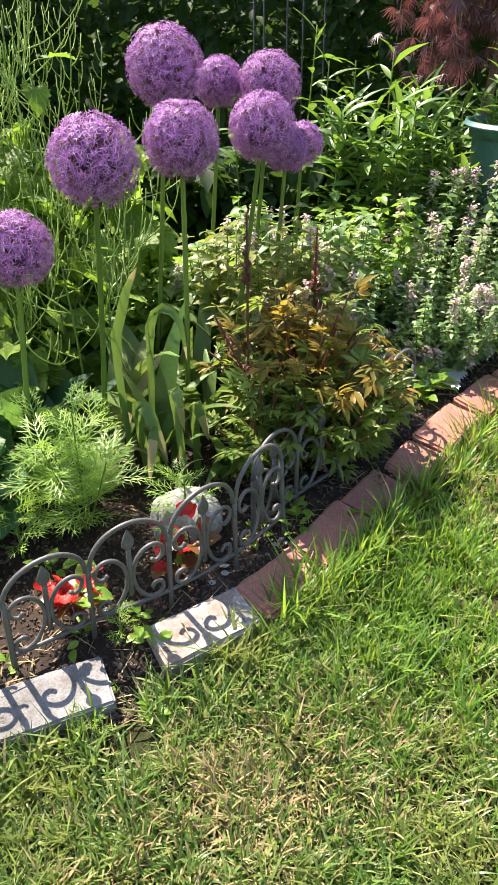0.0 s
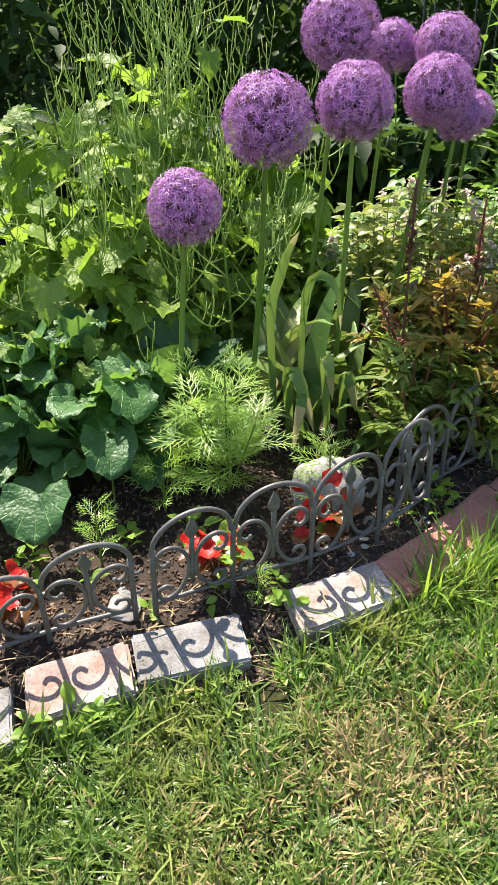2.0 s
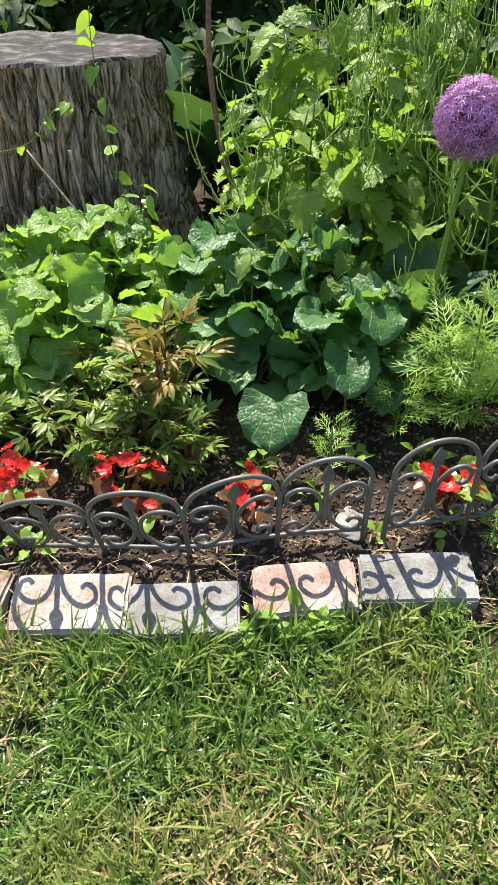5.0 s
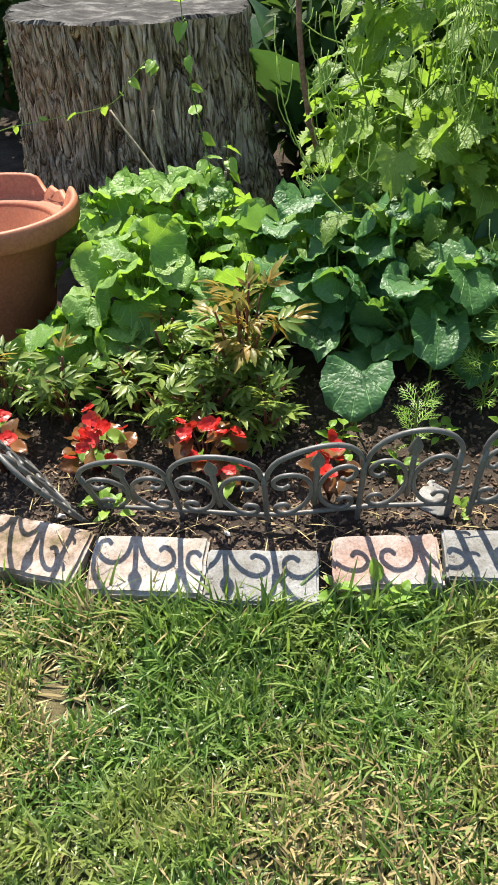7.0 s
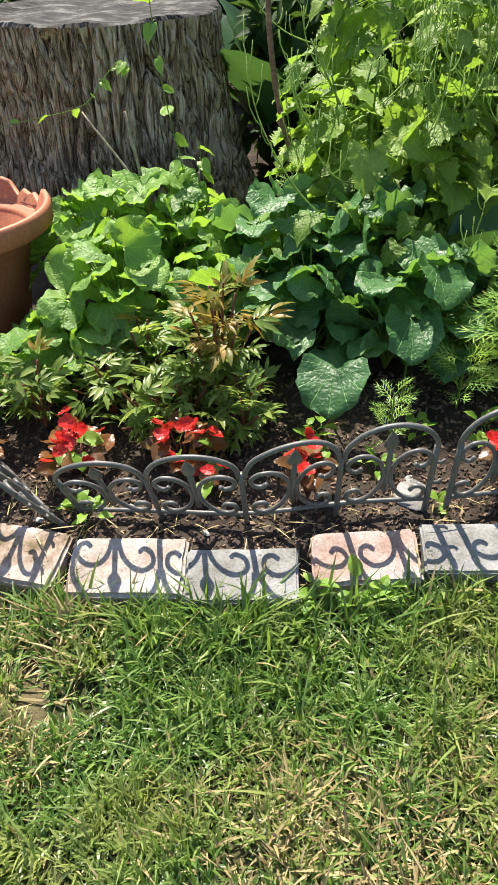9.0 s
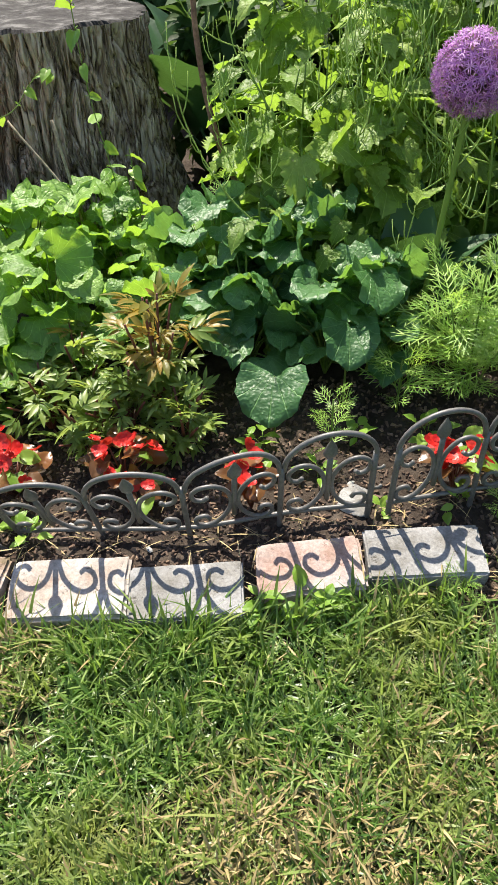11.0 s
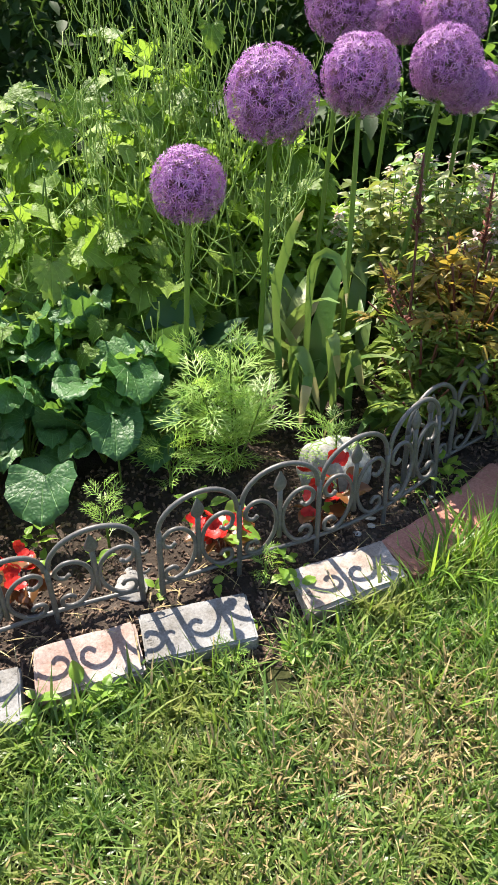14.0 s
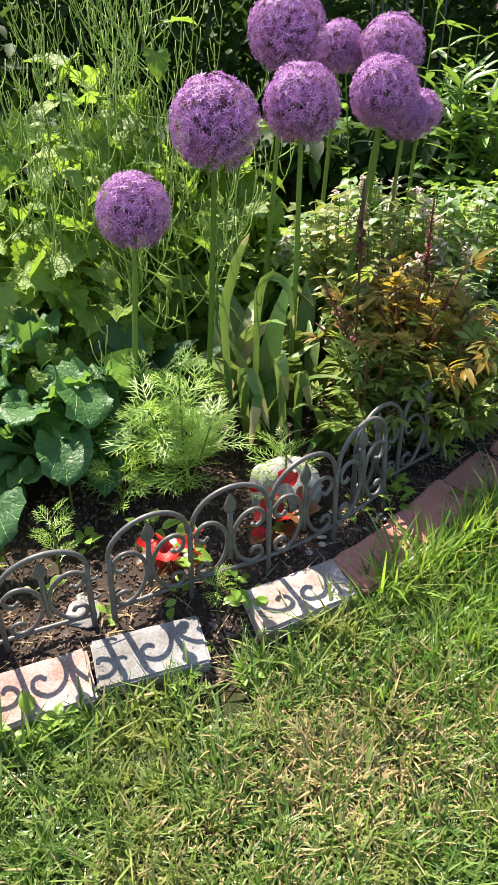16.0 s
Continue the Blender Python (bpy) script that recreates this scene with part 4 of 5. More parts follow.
def broad_leaf(stations, fold, droop, wrinkle, seed, stalk=0.0, teeth=0.0):
    """A wide leaf 1 long along +y from the end of its stalk, with a wrinkled blade. Stations as in leaf_shape."""
    cols = np.linspace(-1, 1, 9)
    v, f = [], []
    st = np.array(stations)
    n = max(15, len(st))
    t = np.linspace(0, 1, n)
    u = np.linspace(0, 1, len(st))
    ms, es, w = (np.interp(t, u, st[:, i]) for i in range(3))
    for i in range(n):
        for c in cols:
            e = abs(c)
            ww = w[i] * (1 + (teeth * (-1) ** i if e == 1 else 0))
            x, y = c * ww, ms[i] + (es[i] - ms[i]) * e ** 1.3
            z = -droop * y * abs(y) + fold * abs(x) + wrinkle * noise.noise((x * 6 + seed, y * 6, seed)) * (0.25 + e) + 0.35 * wrinkle * math.sin(10 * (y + 0.6 * abs(x)) + seed) * e
            v.append((x, y, z))
    for i in range(n - 1):
        for k in range(8):
            a = i * 9 + k
            f.append((a, a + 1, a + 10, a + 9))
    pieces = [(np.array(v), np.array(f))]
    if stalk:
        pieces.append(tube([(0, -stalk, -0.12 * stalk), (0, -stalk * 0.5, 0.03), (0, 0.02, -0.01)], 0.022, 0.016, 4))
    return join(pieces)


HEART_ST = [(0.0, -0.03, 0.03), (0.01, -0.19, 0.24), (0.06, -0.22, 0.44), (0.15, -0.10, 0.57), (0.28, 0.10, 0.63), (0.42, 0.32, 0.63), (0.57, 0.53, 0.59), (0.72, 0.70, 0.50), (0.85, 0.83, 0.37), (0.94, 0.93, 0.21), (1.0, 1.0, 0.02)]
LOBED_ST = [(0.0, -0.03, 0.03), (0.03, -0.14, 0.20), (0.07, -0.12, 0.34), (0.12, 0.04, 0.40), (0.17, 0.06, 0.52), (0.25, 0.20, 0.38), (0.32, 0.28, 0.52), (0.40, 0.38, 0.34), (0.48, 0.48, 0.44), (0.56, 0.55, 0.27), (0.64, 0.66, 0.33), (0.72, 0.71, 0.18), (0.80, 0.82, 0.21), (0.88, 0.87, 0.09), (1.0, 1.0, 0.01)]
TRIANGLE_ST = [(s[0], s[1], w) for s, w in zip(LOBED_ST, (0.03, 0.27, 0.43, 0.47, 0.53, 0.47, 0.52, 0.41, 0.45, 0.34, 0.36, 0.25, 0.24, 0.12, 0.01))]
LEAF_STALK = 0.8
HEART_LEAVES = [mesh_of("leaf", *broad_leaf(HEART_ST, fo, dr, wr, 3.7 * i, 0.0, 0.025), HEART) for i, (fo, dr, wr) in enumerate(((0.22, 0.18, 0.16), (-0.05, 0.40, 0.18), (0.45, 0.10, 0.18), (0.10, 0.55, 0.2), (0.7, -0.1, 0.2), (-0.2, 0.25, 0.16)))]
DEEP_SHADED_LEAVES = [mesh_of("leaf", *broad_leaf(HEART_ST, fo, dr, wr, 3.7 * i, 0.0, 0.025), HEART_DEEP_SHADED) for i, (fo, dr, wr) in enumerate(((0.22, 0.18, 0.16), (-0.05, 0.40, 0.18), (0.45, 0.10, 0.18), (0.10, 0.55, 0.2), (0.7, -0.1, 0.2), (-0.2, 0.25, 0.16)))]
LOBED_LEAVES = [mesh_of("leaf", *broad_leaf(TRIANGLE_ST, fo, dr, wr, 2.3 * i, LEAF_STALK, 0.03), LOBED) for i, (fo, dr, wr) in enumerate(((0.2, 0.25, 0.09), (-0.1, 0.45, 0.12), (0.4, 0.15, 0.09), (0.1, 0.7, 0.12)))]


def leaf_object(mesh, m, parent):
    ob = new("leaf", mesh)
    ob.parent = parent
    ob.matrix_basis = Matrix(m.tolist())
    return ob


def build_heart_plant(x, y, n, height, size, spread, label, front=False):
    gz = float(ground_z(x, y))
    plant = thing("heart_leaf_plant", label, "plant", "heart-leaved plants", (x, y, gz))
    n = n if front else int(n * 1.35)
    for i in range(n):
        az = i * 2.4 + rng.uniform(-0.5, 0.5)
        k = math.sqrt((i + 0.5) / n)
        tip = np.array([-math.sin(az) * spread * k, math.cos(az) * spread * k, height * (1.05 - 0.66 * k * k) * rng.uniform(0.82, 1.1)])
        stalk = part("leaf_stalk", tube(smooth_line([(0, 0, -0.01), tip * (0.35, 0.35, 0.6), tip], 3), 0.0026, 0.0018, 4), STALK, plant)
        s = size * (rng.uniform(0.9, 1.1) if front else rng.uniform(0.55, 1.15))
        face = math.pi + 0.3 if front else az if rng.random() < 0.55 else math.pi + rng.normal(0, 0.9)
        # clumps right of x = -0.99 take the copy darkened for shade
        leaf_object((DEEP_SHADED_LEAVES if x > -0.99 else HEART_LEAVES)[0 if front else int(rng.integers(6))], place(tip, face + rng.normal(0, 0.1 if front else 0.5), -0.38 if front else rng.uniform(-0.65, 0.4), rng.normal(0, 0.12 if front else 0.42), s, rng.uniform(0.9, 1.1)), stalk)


for x, y, n, h, s, sp in [(-1.25, 1.17, 26, 0.27, 0.08, 0.14), (-1.42, 1.32, 28, 0.30, 0.085, 0.16), (-1.18, 1.38, 26, 0.27, 0.085, 0.15), (-1.30, 1.04, 14, 0.20, 0.075, 0.11), (-1.04, 1.22, 20, 0.24, 0.075, 0.12), (-1.34, 1.48, 22, 0.30, 0.09, 0.15), (-1.05, 1.46, 16, 0.22, 0.08, 0.13),
                          (-0.83, 1.29, 22, 0.25, 0.085, 0.12), (-0.94, 1.40, 24, 0.31, 0.085, 0.14), (-0.66, 1.32, 18, 0.23, 0.088, 0.10), (-0.76, 1.46, 20, 0.31, 0.085, 0.13), (-0.56, 1.36, 16, 0.25, 0.085, 0.11), (-1.33, 0.98, 12, 0.16, 0.07, 0.1)]:
    build_heart_plant(x, y, n, h, s, sp, "clump of crinkled heart-shaped green leaves on thin stalks")
build_heart_plant(-0.69, 1.095, 1, 0.18, 0.100, 0.01, "large heart-shaped leaf drooping towards the fence", True)
build_heart_plant(-0.59, 1.235, 1, 0.275, 0.105, 0.01, "broad crinkled heart-shaped leaves above the mulch", True)


def build_lobed_plant(x, y, height, n, pods, label):
    gz = float(ground_z(x, y))
    plant = thing("garlic_mustard", label, "plant", "tall lobed-leaf plants", (x, y, gz))
    lean = rng.normal(0, 0.07, 2)
    line = smooth_line([(0, 0, -0.02), (lean[0] * 0.3, lean[1] * 0.3, height * 0.4), (lean[0], lean[1], height * 0.8)], 8)
    grid = np.linspace(0, 1, len(line))
    stem = part("stem", tube(line, 0.0045, 0.002, 6), STALK, plant)
    for i in range(n):
        k = rng.uniform(0.08, 0.97)
        p = np.array([np.interp(k, grid, line[:, j]) for j in range(3)])
        az = rng.uniform(0, 6.3)
        s = rng.uniform(0.075, 0.145) * (1.25 - 0.72 * k)
        m = place(p, az, rng.uniform(-1.15, 0.25), rng.normal(0, 0.38), s, rng.uniform(0.85, 1.1))
        m[:3, 3] = p - m[:3, :3] @ np.array([0, -LEAF_STALK, -0.1])
        leaf_object(LOBED_LEAVES[int(rng.integers(4))], m, stem)
    if pods:
        wires = []
        for b in range(pods):
            k = rng.uniform(0.45, 0.98)
            p = np.array([np.interp(k, grid, line[:, j]) for j in range(3)])
            az = rng.uniform(0, 6.3)
            el = rng.uniform(0.1, 0.8)
            ln = rng.uniform(0.14, 0.28)
            d = np.array([-math.sin(az) * math.cos(el), math.cos(az) * math.cos(el), math.sin(el)])
            side = smooth_line([p, p + d * ln * 0.45 + (0, 0, 0.01), p + d * ln * 0.85 + (0, 0, ln * 0.3), p + d * ln * 1.0 + (0, 0, ln * 0.75)], 5)
            wires.append(tube(side, 0.0019, 0.0012, 4))
            for t in np.linspace(0.25, 1, 9):
                s0 = np.array([np.interp(t, np.linspace(0, 1, len(side)), side[:, j]) for j in range(3)])
                a2 = rng.uniform(0, 6.3)
                pl = rng.uniform(0.035, 0.07)
                e = np.array([math.cos(a2) * 0.6, math.sin(a2) * 0.6, 0.75])
                wires.append(tube([s0, s0 + e * (pl * 0.35, pl * 0.35, pl * 0.2), s0 + e * pl * 0.7, s0 + e * (pl * 0.85, pl * 0.85, pl * 1.4)], 0.0017, 0.0011, 3))
        part("seed_pod_spray", join(wires), POD, stem, "long thin green seed pods", kind="stuff")
    return plant


for i in range(26):
    row = i % 3
    x = (-0.88, -0.95, -1.02)[row] + (0.20, 0.40, 0.60)[row] * (i + 0.5) / 26 + rng.normal(0, 0.03)
    y = (1.47, 1.66, 1.88)[row] + rng.normal(0, 0.03)
    build_lobed_plant(x, y, rng.uniform(0.85, 1.05) * (0.40, 0.72, 0.94)[row] * (1 if x < -0.62 else 0.68), (9, 21, 24)[row], i % 2, "tall light green plant with jagged leaves and thin seed pods")
for x, y, h in ((-0.90, 1.57, 0.66), (-0.82, 1.55, 0.70), (-0.75, 1.59, 0.72), (-0.68, 1.57, 0.64), (-0.62, 1.60, 0.56)):
    build_lobed_plant(x, y, h, 20, 1, "tall plant with jagged light green leaves shading its neighbours")
for x, y, h in ((-1.06, 1.90, 0.62), (-1.02, 1.80, 0.66), (-1.07, 2.02, 0.78), (-0.99, 1.70, 0.5), (-0.98, 1.96, 0.85)):
    build_lobed_plant(x, y, h, 18, 1, "light green jagged-leaved plant beside bare woody stems")
for i in range(12):
    build_lobed_plant(-0.92 + 0.058 * i + rng.normal(0, 0.02), 2.12 + 0.08 * (i % 3), rng.uniform(0.85, 1.0) * (1 if i < 5 else 0.8), 24, 1, "light green plant with jagged leaves at the back of the bed")
for i in range(6):
    build_lobed_plant(-0.64 + 0.06 * i + rng.normal(0, 0.015), 1.64 + 0.07 * (i % 4), rng.uniform(0.46, 0.62), 3, 5, "fine tangle of thin green seed pods among allium stems")
for i in range(7):
    build_lobed_plant(-0.82 + 0.06 * i, 2.05 + 0.1 * (i % 3), rng.uniform(0.9, 1.15), 4, 9, "tall bare seed stalks crowded with thin green pods")

# ---- hedge and shrubs behind ----
rng = np.random.default_rng(109)
OVAL = thin_leaf(0.24, 0.3, 0.25, 3, 0.45)


def build_hedge(name, x0, x1, y, depth, height, n, size, mat, label, solid=True):
    hedge = thing(name, label, "hedge", at=((x0 + x1) / 2, y, float(ground_z(0, y))))
    off = np.array(hedge.location)
    ms = []
    for _ in range(n):
        x = rng.uniform(x0, x1)
        z = rng.uniform(0.02, height)
        lump = 0.16 * noise.noise((x * 2.2, z * 2.2, 3.0)) + 0.08 * noise.noise((x * 6, z * 6, 1.0))
        yy = y - depth / 2 + lump + abs(rng.normal(0, 0.10 if solid else 0.2))
        ms.append(place(np.array((x, yy, z + off[2])) - off, math.pi + rng.normal(0, 1.2), rng.uniform(-1.0, 0.6), rng.normal(0, 0.5), size * rng.uniform(0.6, 1.3)))
    part("foliage", scatter(OVAL, ms), mat, hedge, kind="stuff")
    if not solid:
        for k in range(6):
            x = x0 + (x1 - x0) * (k + 0.5) / 6 - off[0]
            part("branch", tube(smooth_line([(x * 0.4, 0, 0), (x * 0.7, 0.05, height * 0.5), (x, 0, height * 0.95)], 5), 0.014, 0.004, 6), WOODY, hedge)
        return
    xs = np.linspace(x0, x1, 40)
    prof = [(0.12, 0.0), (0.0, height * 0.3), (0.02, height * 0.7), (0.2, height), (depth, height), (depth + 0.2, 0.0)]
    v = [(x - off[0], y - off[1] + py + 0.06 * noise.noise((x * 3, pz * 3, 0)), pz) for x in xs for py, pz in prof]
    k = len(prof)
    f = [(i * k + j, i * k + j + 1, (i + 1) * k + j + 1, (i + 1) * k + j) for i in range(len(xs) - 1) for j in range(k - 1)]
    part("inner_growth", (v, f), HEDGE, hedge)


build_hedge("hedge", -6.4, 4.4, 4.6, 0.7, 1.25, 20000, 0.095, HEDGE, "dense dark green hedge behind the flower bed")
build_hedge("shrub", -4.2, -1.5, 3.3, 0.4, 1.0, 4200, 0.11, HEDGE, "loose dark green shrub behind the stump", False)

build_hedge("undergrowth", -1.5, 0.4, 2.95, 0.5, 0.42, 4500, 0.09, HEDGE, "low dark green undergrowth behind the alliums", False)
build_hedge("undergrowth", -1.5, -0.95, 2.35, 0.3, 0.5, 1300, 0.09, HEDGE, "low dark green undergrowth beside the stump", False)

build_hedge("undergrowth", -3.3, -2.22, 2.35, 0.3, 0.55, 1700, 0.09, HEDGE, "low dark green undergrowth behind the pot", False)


def build_tree():
    """The red cut-leaf maple at the back of the bed."""
    x, y = 0.85, 3.0
    gz = float(ground_z(x, y))
    tree = thing("japanese_maple", "weeping maple with finely cut dark red leaves", "tree", at=(x, y, gz))
    part("trunk", tube(smooth_line([(0.03, 0, -0.03), (0.02, 0.02, 0.4), (0.05, 0, 0.8), (0.0, 0, 1.25)], 6), 0.024, 0.014, 10), WOODY, tree, "slim grey-brown trunk")
    lobe = thin_leaf(0.045, 0.3, 0.25, 3, 0.5)
    tpl = join([(np.c_[lobe[0][:, :1] * s, lobe[0][:, 1:2] * s, lobe[0][:, 2:]] @ np.array([[math.cos(a), math.sin(a), 0], [-math.sin(a), math.cos(a), 0], [0, 0, 1]]), lobe[1]) for a, s in ((0, 1.0), (0.22, 0.9), (-0.25, 0.88), (0.5, 0.95), (-0.5, 0.92), (0.8, 0.7), (-0.78, 0.72), (1.05, 0.78), (-1.05, 0.75), (1.7, 0.45), (-1.7, 0.45))])
    ms = []
    for b in range(34):
        az = rng.uniform(0, 6.3)
        r = rng.uniform(0.10, 0.36)
        low = rng.uniform(0.58, 0.9)
        line = smooth_line([(0.02, 0, 1.2), (math.cos(az) * r * 0.6, math.sin(az) * r * 0.6, 1.3), (math.cos(az) * r, math.sin(az) * r, 1.12), (math.cos(az) * r * 1.12, math.sin(az) * r * 1.12, low)], 6)
        part("branch", tube(line, 0.006, 0.0015, 5), WOODY, tree)
        for k in range(70):
            t = rng.uniform(0.25, 1.0)
            p = np.array([np.interp(t, np.linspace(0, 1, len(line)), line[:, j]) for j in range(3)]) + rng.normal(0, 0.03, 3)
            ms.append(place(p, rng.uniform(0, 6.3), rng.uniform(-1.5, -0.5), rng.normal(0, 0.5), rng.uniform(0.05, 0.078)))
    part("crown", scatter(tpl, ms), MAPLE, tree, "drooping dissected red leaves", kind="stuff")


build_tree()

wires = thing("wire_trellis", "thin dark wire plant support", "trellis", at=(0.1, 2.95, float(ground_z(0.1, 2.6))))
for wx in (-0.085, -0.05, 0.03, 0.085, 0.16):
    part("wire", tube([(wx, 0, -0.05), (wx + 0.004, 0, 0.6), (wx, 0, 1.25)], 0.0028, 0.0028, 6), WIRE, wires)
for wz in (0.45, 1.2):
    part("wire", tube([(-0.09, 0.003, wz), (0.165, 0.003, wz)], 0.0025, 0.0025, 6), WIRE, wires)

# ---- feathery cosmos ----
rng = np.random.default_rng(110)


def feather_leaf():
    """A leaf cut into threads."""
    seg = []

    def thread(p, a, ln, w, tilt=0.0):
        d = np.array([math.sin(a), math.cos(a), tilt])
        s = np.array([math.cos(a), -math.sin(a), 0]) * w
        q = p + d * ln
        mid = p + d * ln * 0.55
        n = np.array([p - s * 0.7, p + s * 0.7, mid - s, mid + s, q - s * 0.15, q + s * 0.15])
        seg.append((n, np.array([(0, 1, 3, 2), (2, 3, 5, 4)])))

    thread(np.zeros(3), 0, 1.0, 0.015)
    for i, t in enumerate((0.3, 0.46, 0.62, 0.78)):
        for sg in (-1, 1):
            p = np.array([0, t, 0.0])
            ln = 0.56 - 0.3 * abs(t - 0.4)
            a = sg * (0.78 - 0.25 * t)
            thread(p, a, ln, 0.014, 0.12)
            d = np.array([math.sin(a), math.cos(a), 0.12])
            thread(p + d * ln * 0.4, a - sg * 0.55, ln * 0.6, 0.0115, 0.14)
            thread(p + d * ln * 0.45, a + sg * 0.6, ln * 0.5, 0.0115, 0.06)
    v, f = join(seg)
    v[:, 2] -= 0.25 * v[:, 1] ** 2
    return v, f


FEATHER_LEAF = mesh_of("leaf", *feather_leaf(), FEATHER)


def build_cosmos(x, y, height, n, size, label, name="cosmos"):
    gz = float(ground_z(x, y))
    plant = thing(name, label, "plant", "feathery plants", (x, y, gz))
    side = 1 if n > 30 else 0
    for b in range(1 + 4 * side):
        az = b * 1.4
        r = 0.0 if b == 0 else height * 0.32
        top = np.array([math.cos(az) * r, math.sin(az) * r, height * (1.0 if b == 0 else rng.uniform(0.6, 0.9))])
        line = smooth_line([(0, 0, -0.01), top * (0.5, 0.5, 0.45), top], 5)
        stem = part("stem", tube(line, 0.0032, 0.0015, 5), STALK, plant)
        m = n // (1 + 4 * side)
        for k in range(m):
            t = 0.15 + 0.85 * (k + 0.5) / m
            p = np.array([np.interp(t, np.linspace(0, 1, len(line)), line[:, j]) for j in range(3)])
            leaf_object(FEATHER_LEAF, place(p, k * 2.4 + rng.normal(0, 0.3), rng.uniform(0.25, 0.95) + 0.3 * (t > 0.85), rng.normal(0, 0.4), size * rng.uniform(0.7, 1.15) * (1.1 - 0.35 * t)), stem)


build_cosmos(-0.355, 1.315, 0.29, 115, 0.105, "bushy bright green cosmos with thread-like leaves")
build_cosmos(-0.56, 1.06, 0.13, 14, 0.055, "small feathery cosmos seedling")
build_cosmos(-0.475, 1.23, 0.12, 16, 0.085, "small feathery cosmos seedling beside the larger one")
build_cosmos(-0.13, 1.25, 0.17, 22, 0.08, "feathery cosmos seedling by the rock")
build_cosmos(-0.235, 1.005, 0.045, 9, 0.042, "tiny feathery seedling between bricks")
build_cosmos(-0.262, 0.838, 0.04, 9, 0.042, "tiny feathery seedling in front of a brick")
build_cosmos(-1.02, 1.60, 0.30, 14, 0.075, "thin feathery seedling among broad leaves")
build_cosmos(-1.04, 1.02, 0.10, 9, 0.05, "tiny feathery seedling on the mulch")

# ---- peonies ----
rng = np.random.default_rng(111)


def compound_leaf(mat):
    """Three times three narrow leaflets on a forked stalk."""
    lf = thin_leaf(rng.uniform(0.13, 0.18), 0.35, 0.25, 4, 0.42)
    out = [tube([(0, 0, 0), (0, 0.25, 0.03), (0, 0.5, 0.0)], 0.011, 0.007, 4)]
    for a, s0, y0 in ((0.0, 1.0, 0.48), (0.75, 0.85, 0.38), (-0.75, 0.85, 0.38)):
        for b, s1, f0 in ((0.0, 0.56, 0.12), (0.55, 0.46, 0.06), (-0.55, 0.46, 0.06)):
            b, s1 = b + rng.normal(0, 0.18), s1 * rng.uniform(0.75, 1.2)
            c, d = math.cos(-(a + b)), math.sin(-(a + b))
            rot = np.array([[c, -d, 0], [d, c, 0], [0, 0, 1]])
            base = np.array([math.sin(a) * f0, y0 + math.cos(a) * f0, 0.0])
            v = lf[0] * s1 * s0 @ rot.T + base
            v[:, 2] += rng.normal(0, 0.04) - 0.08 * v[:, 1] ** 2
            out.append((v, lf[1]))
    return mesh_of("leaf", *join(out), mat)


BRONZE_LEAVES = [compound_leaf(BRONZE) for _ in range(5)]
PEONY_LEAVES = [compound_leaf(PEONY) for _ in range(5)]


def build_peony(x, y, height, spread, stems, per, size, bronze, label):
    gz = float(ground_z(x, y))
    plant = thing("peony", label, "plant", "peonies", (x, y, gz))
    for b in range(stems):
        az = b * 2.4 + rng.normal(0, 0.2)
        k = math.sqrt((b + 0.5) / stems)
        top = np.array([math.cos(az) * spread * k, math.sin(az) * spread * k, height * (1.05 - 0.42 * k * k) * rng.uniform(0.85, 1.05)])
        line = smooth_line([(0, 0, -0.01), top * (0.4, 0.4, 0.5), top], 5)
        stem = part("stem", tube(line, 0.0042, 0.0022, 6), REDSTEM, plant)
        for i in range(per):
            t = 0.18 + 0.82 * (i + 0.5) / per
            p = np.array([np.interp(t, np.linspace(0, 1, len(line)), line[:, j]) for j in range(3)])
            up = p[2] > height * bronze
            leaf_object((BRONZE_LEAVES if up and rng.random() < 0.72 else PEONY_LEAVES)[int(rng.integers(5))], place(p, az - 1.57 + i * 2.2 + rng.normal(0, 0.5), rng.uniform(-0.1, 1.15), rng.normal(0, 0.4), size * rng.uniform(0.7, 1.25)), stem)


build_peony(0.13, 1.61, 0.38, 0.23, 40, 12, 0.068, 0.55, "large peony bush with bronze-tinted upper leaves")
build_peony(0.24, 1.74, 0.20, 0.09, 14, 8, 0.07, 0.45, "low bronze-leaved peony beside the bricks")
build_peony(0.04, 1.48, 0.25, 0.14, 16, 9, 0.075, 1.0, "low green peony behind the fence")
build_peony(0.20, 1.50, 0.25, 0.14, 20, 10, 0.07, 0.85, "low green peony drooping over the fence")
build_peony(0.27, 1.55, 0.23, 0.11, 16, 9, 0.068, 0.7, "bronze-edged peony spilling over the fence towards the bricks")
build_peony(-0.93, 1.06, 0.31, 0.075, 9, 7, 0.075, 0.5, "small peony with bronze tips among broad leaves")
for x, y, h in [(-1.15, 0.97, 0.15), (-1.02, 0.93, 0.12), (-0.84, 0.99, 0.14), (-1.27, 0.88, 0.16), (-0.97, 0.99, 0.16), (-1.42, 0.85, 0.16), (-1.12, 1.06, 0.19)]:
    build_peony(x, y, h, 0.09, 8, 5, 0.07, 1.3 if x > -1.1 else 0.85, "low young peony with pale-edged green leaves")


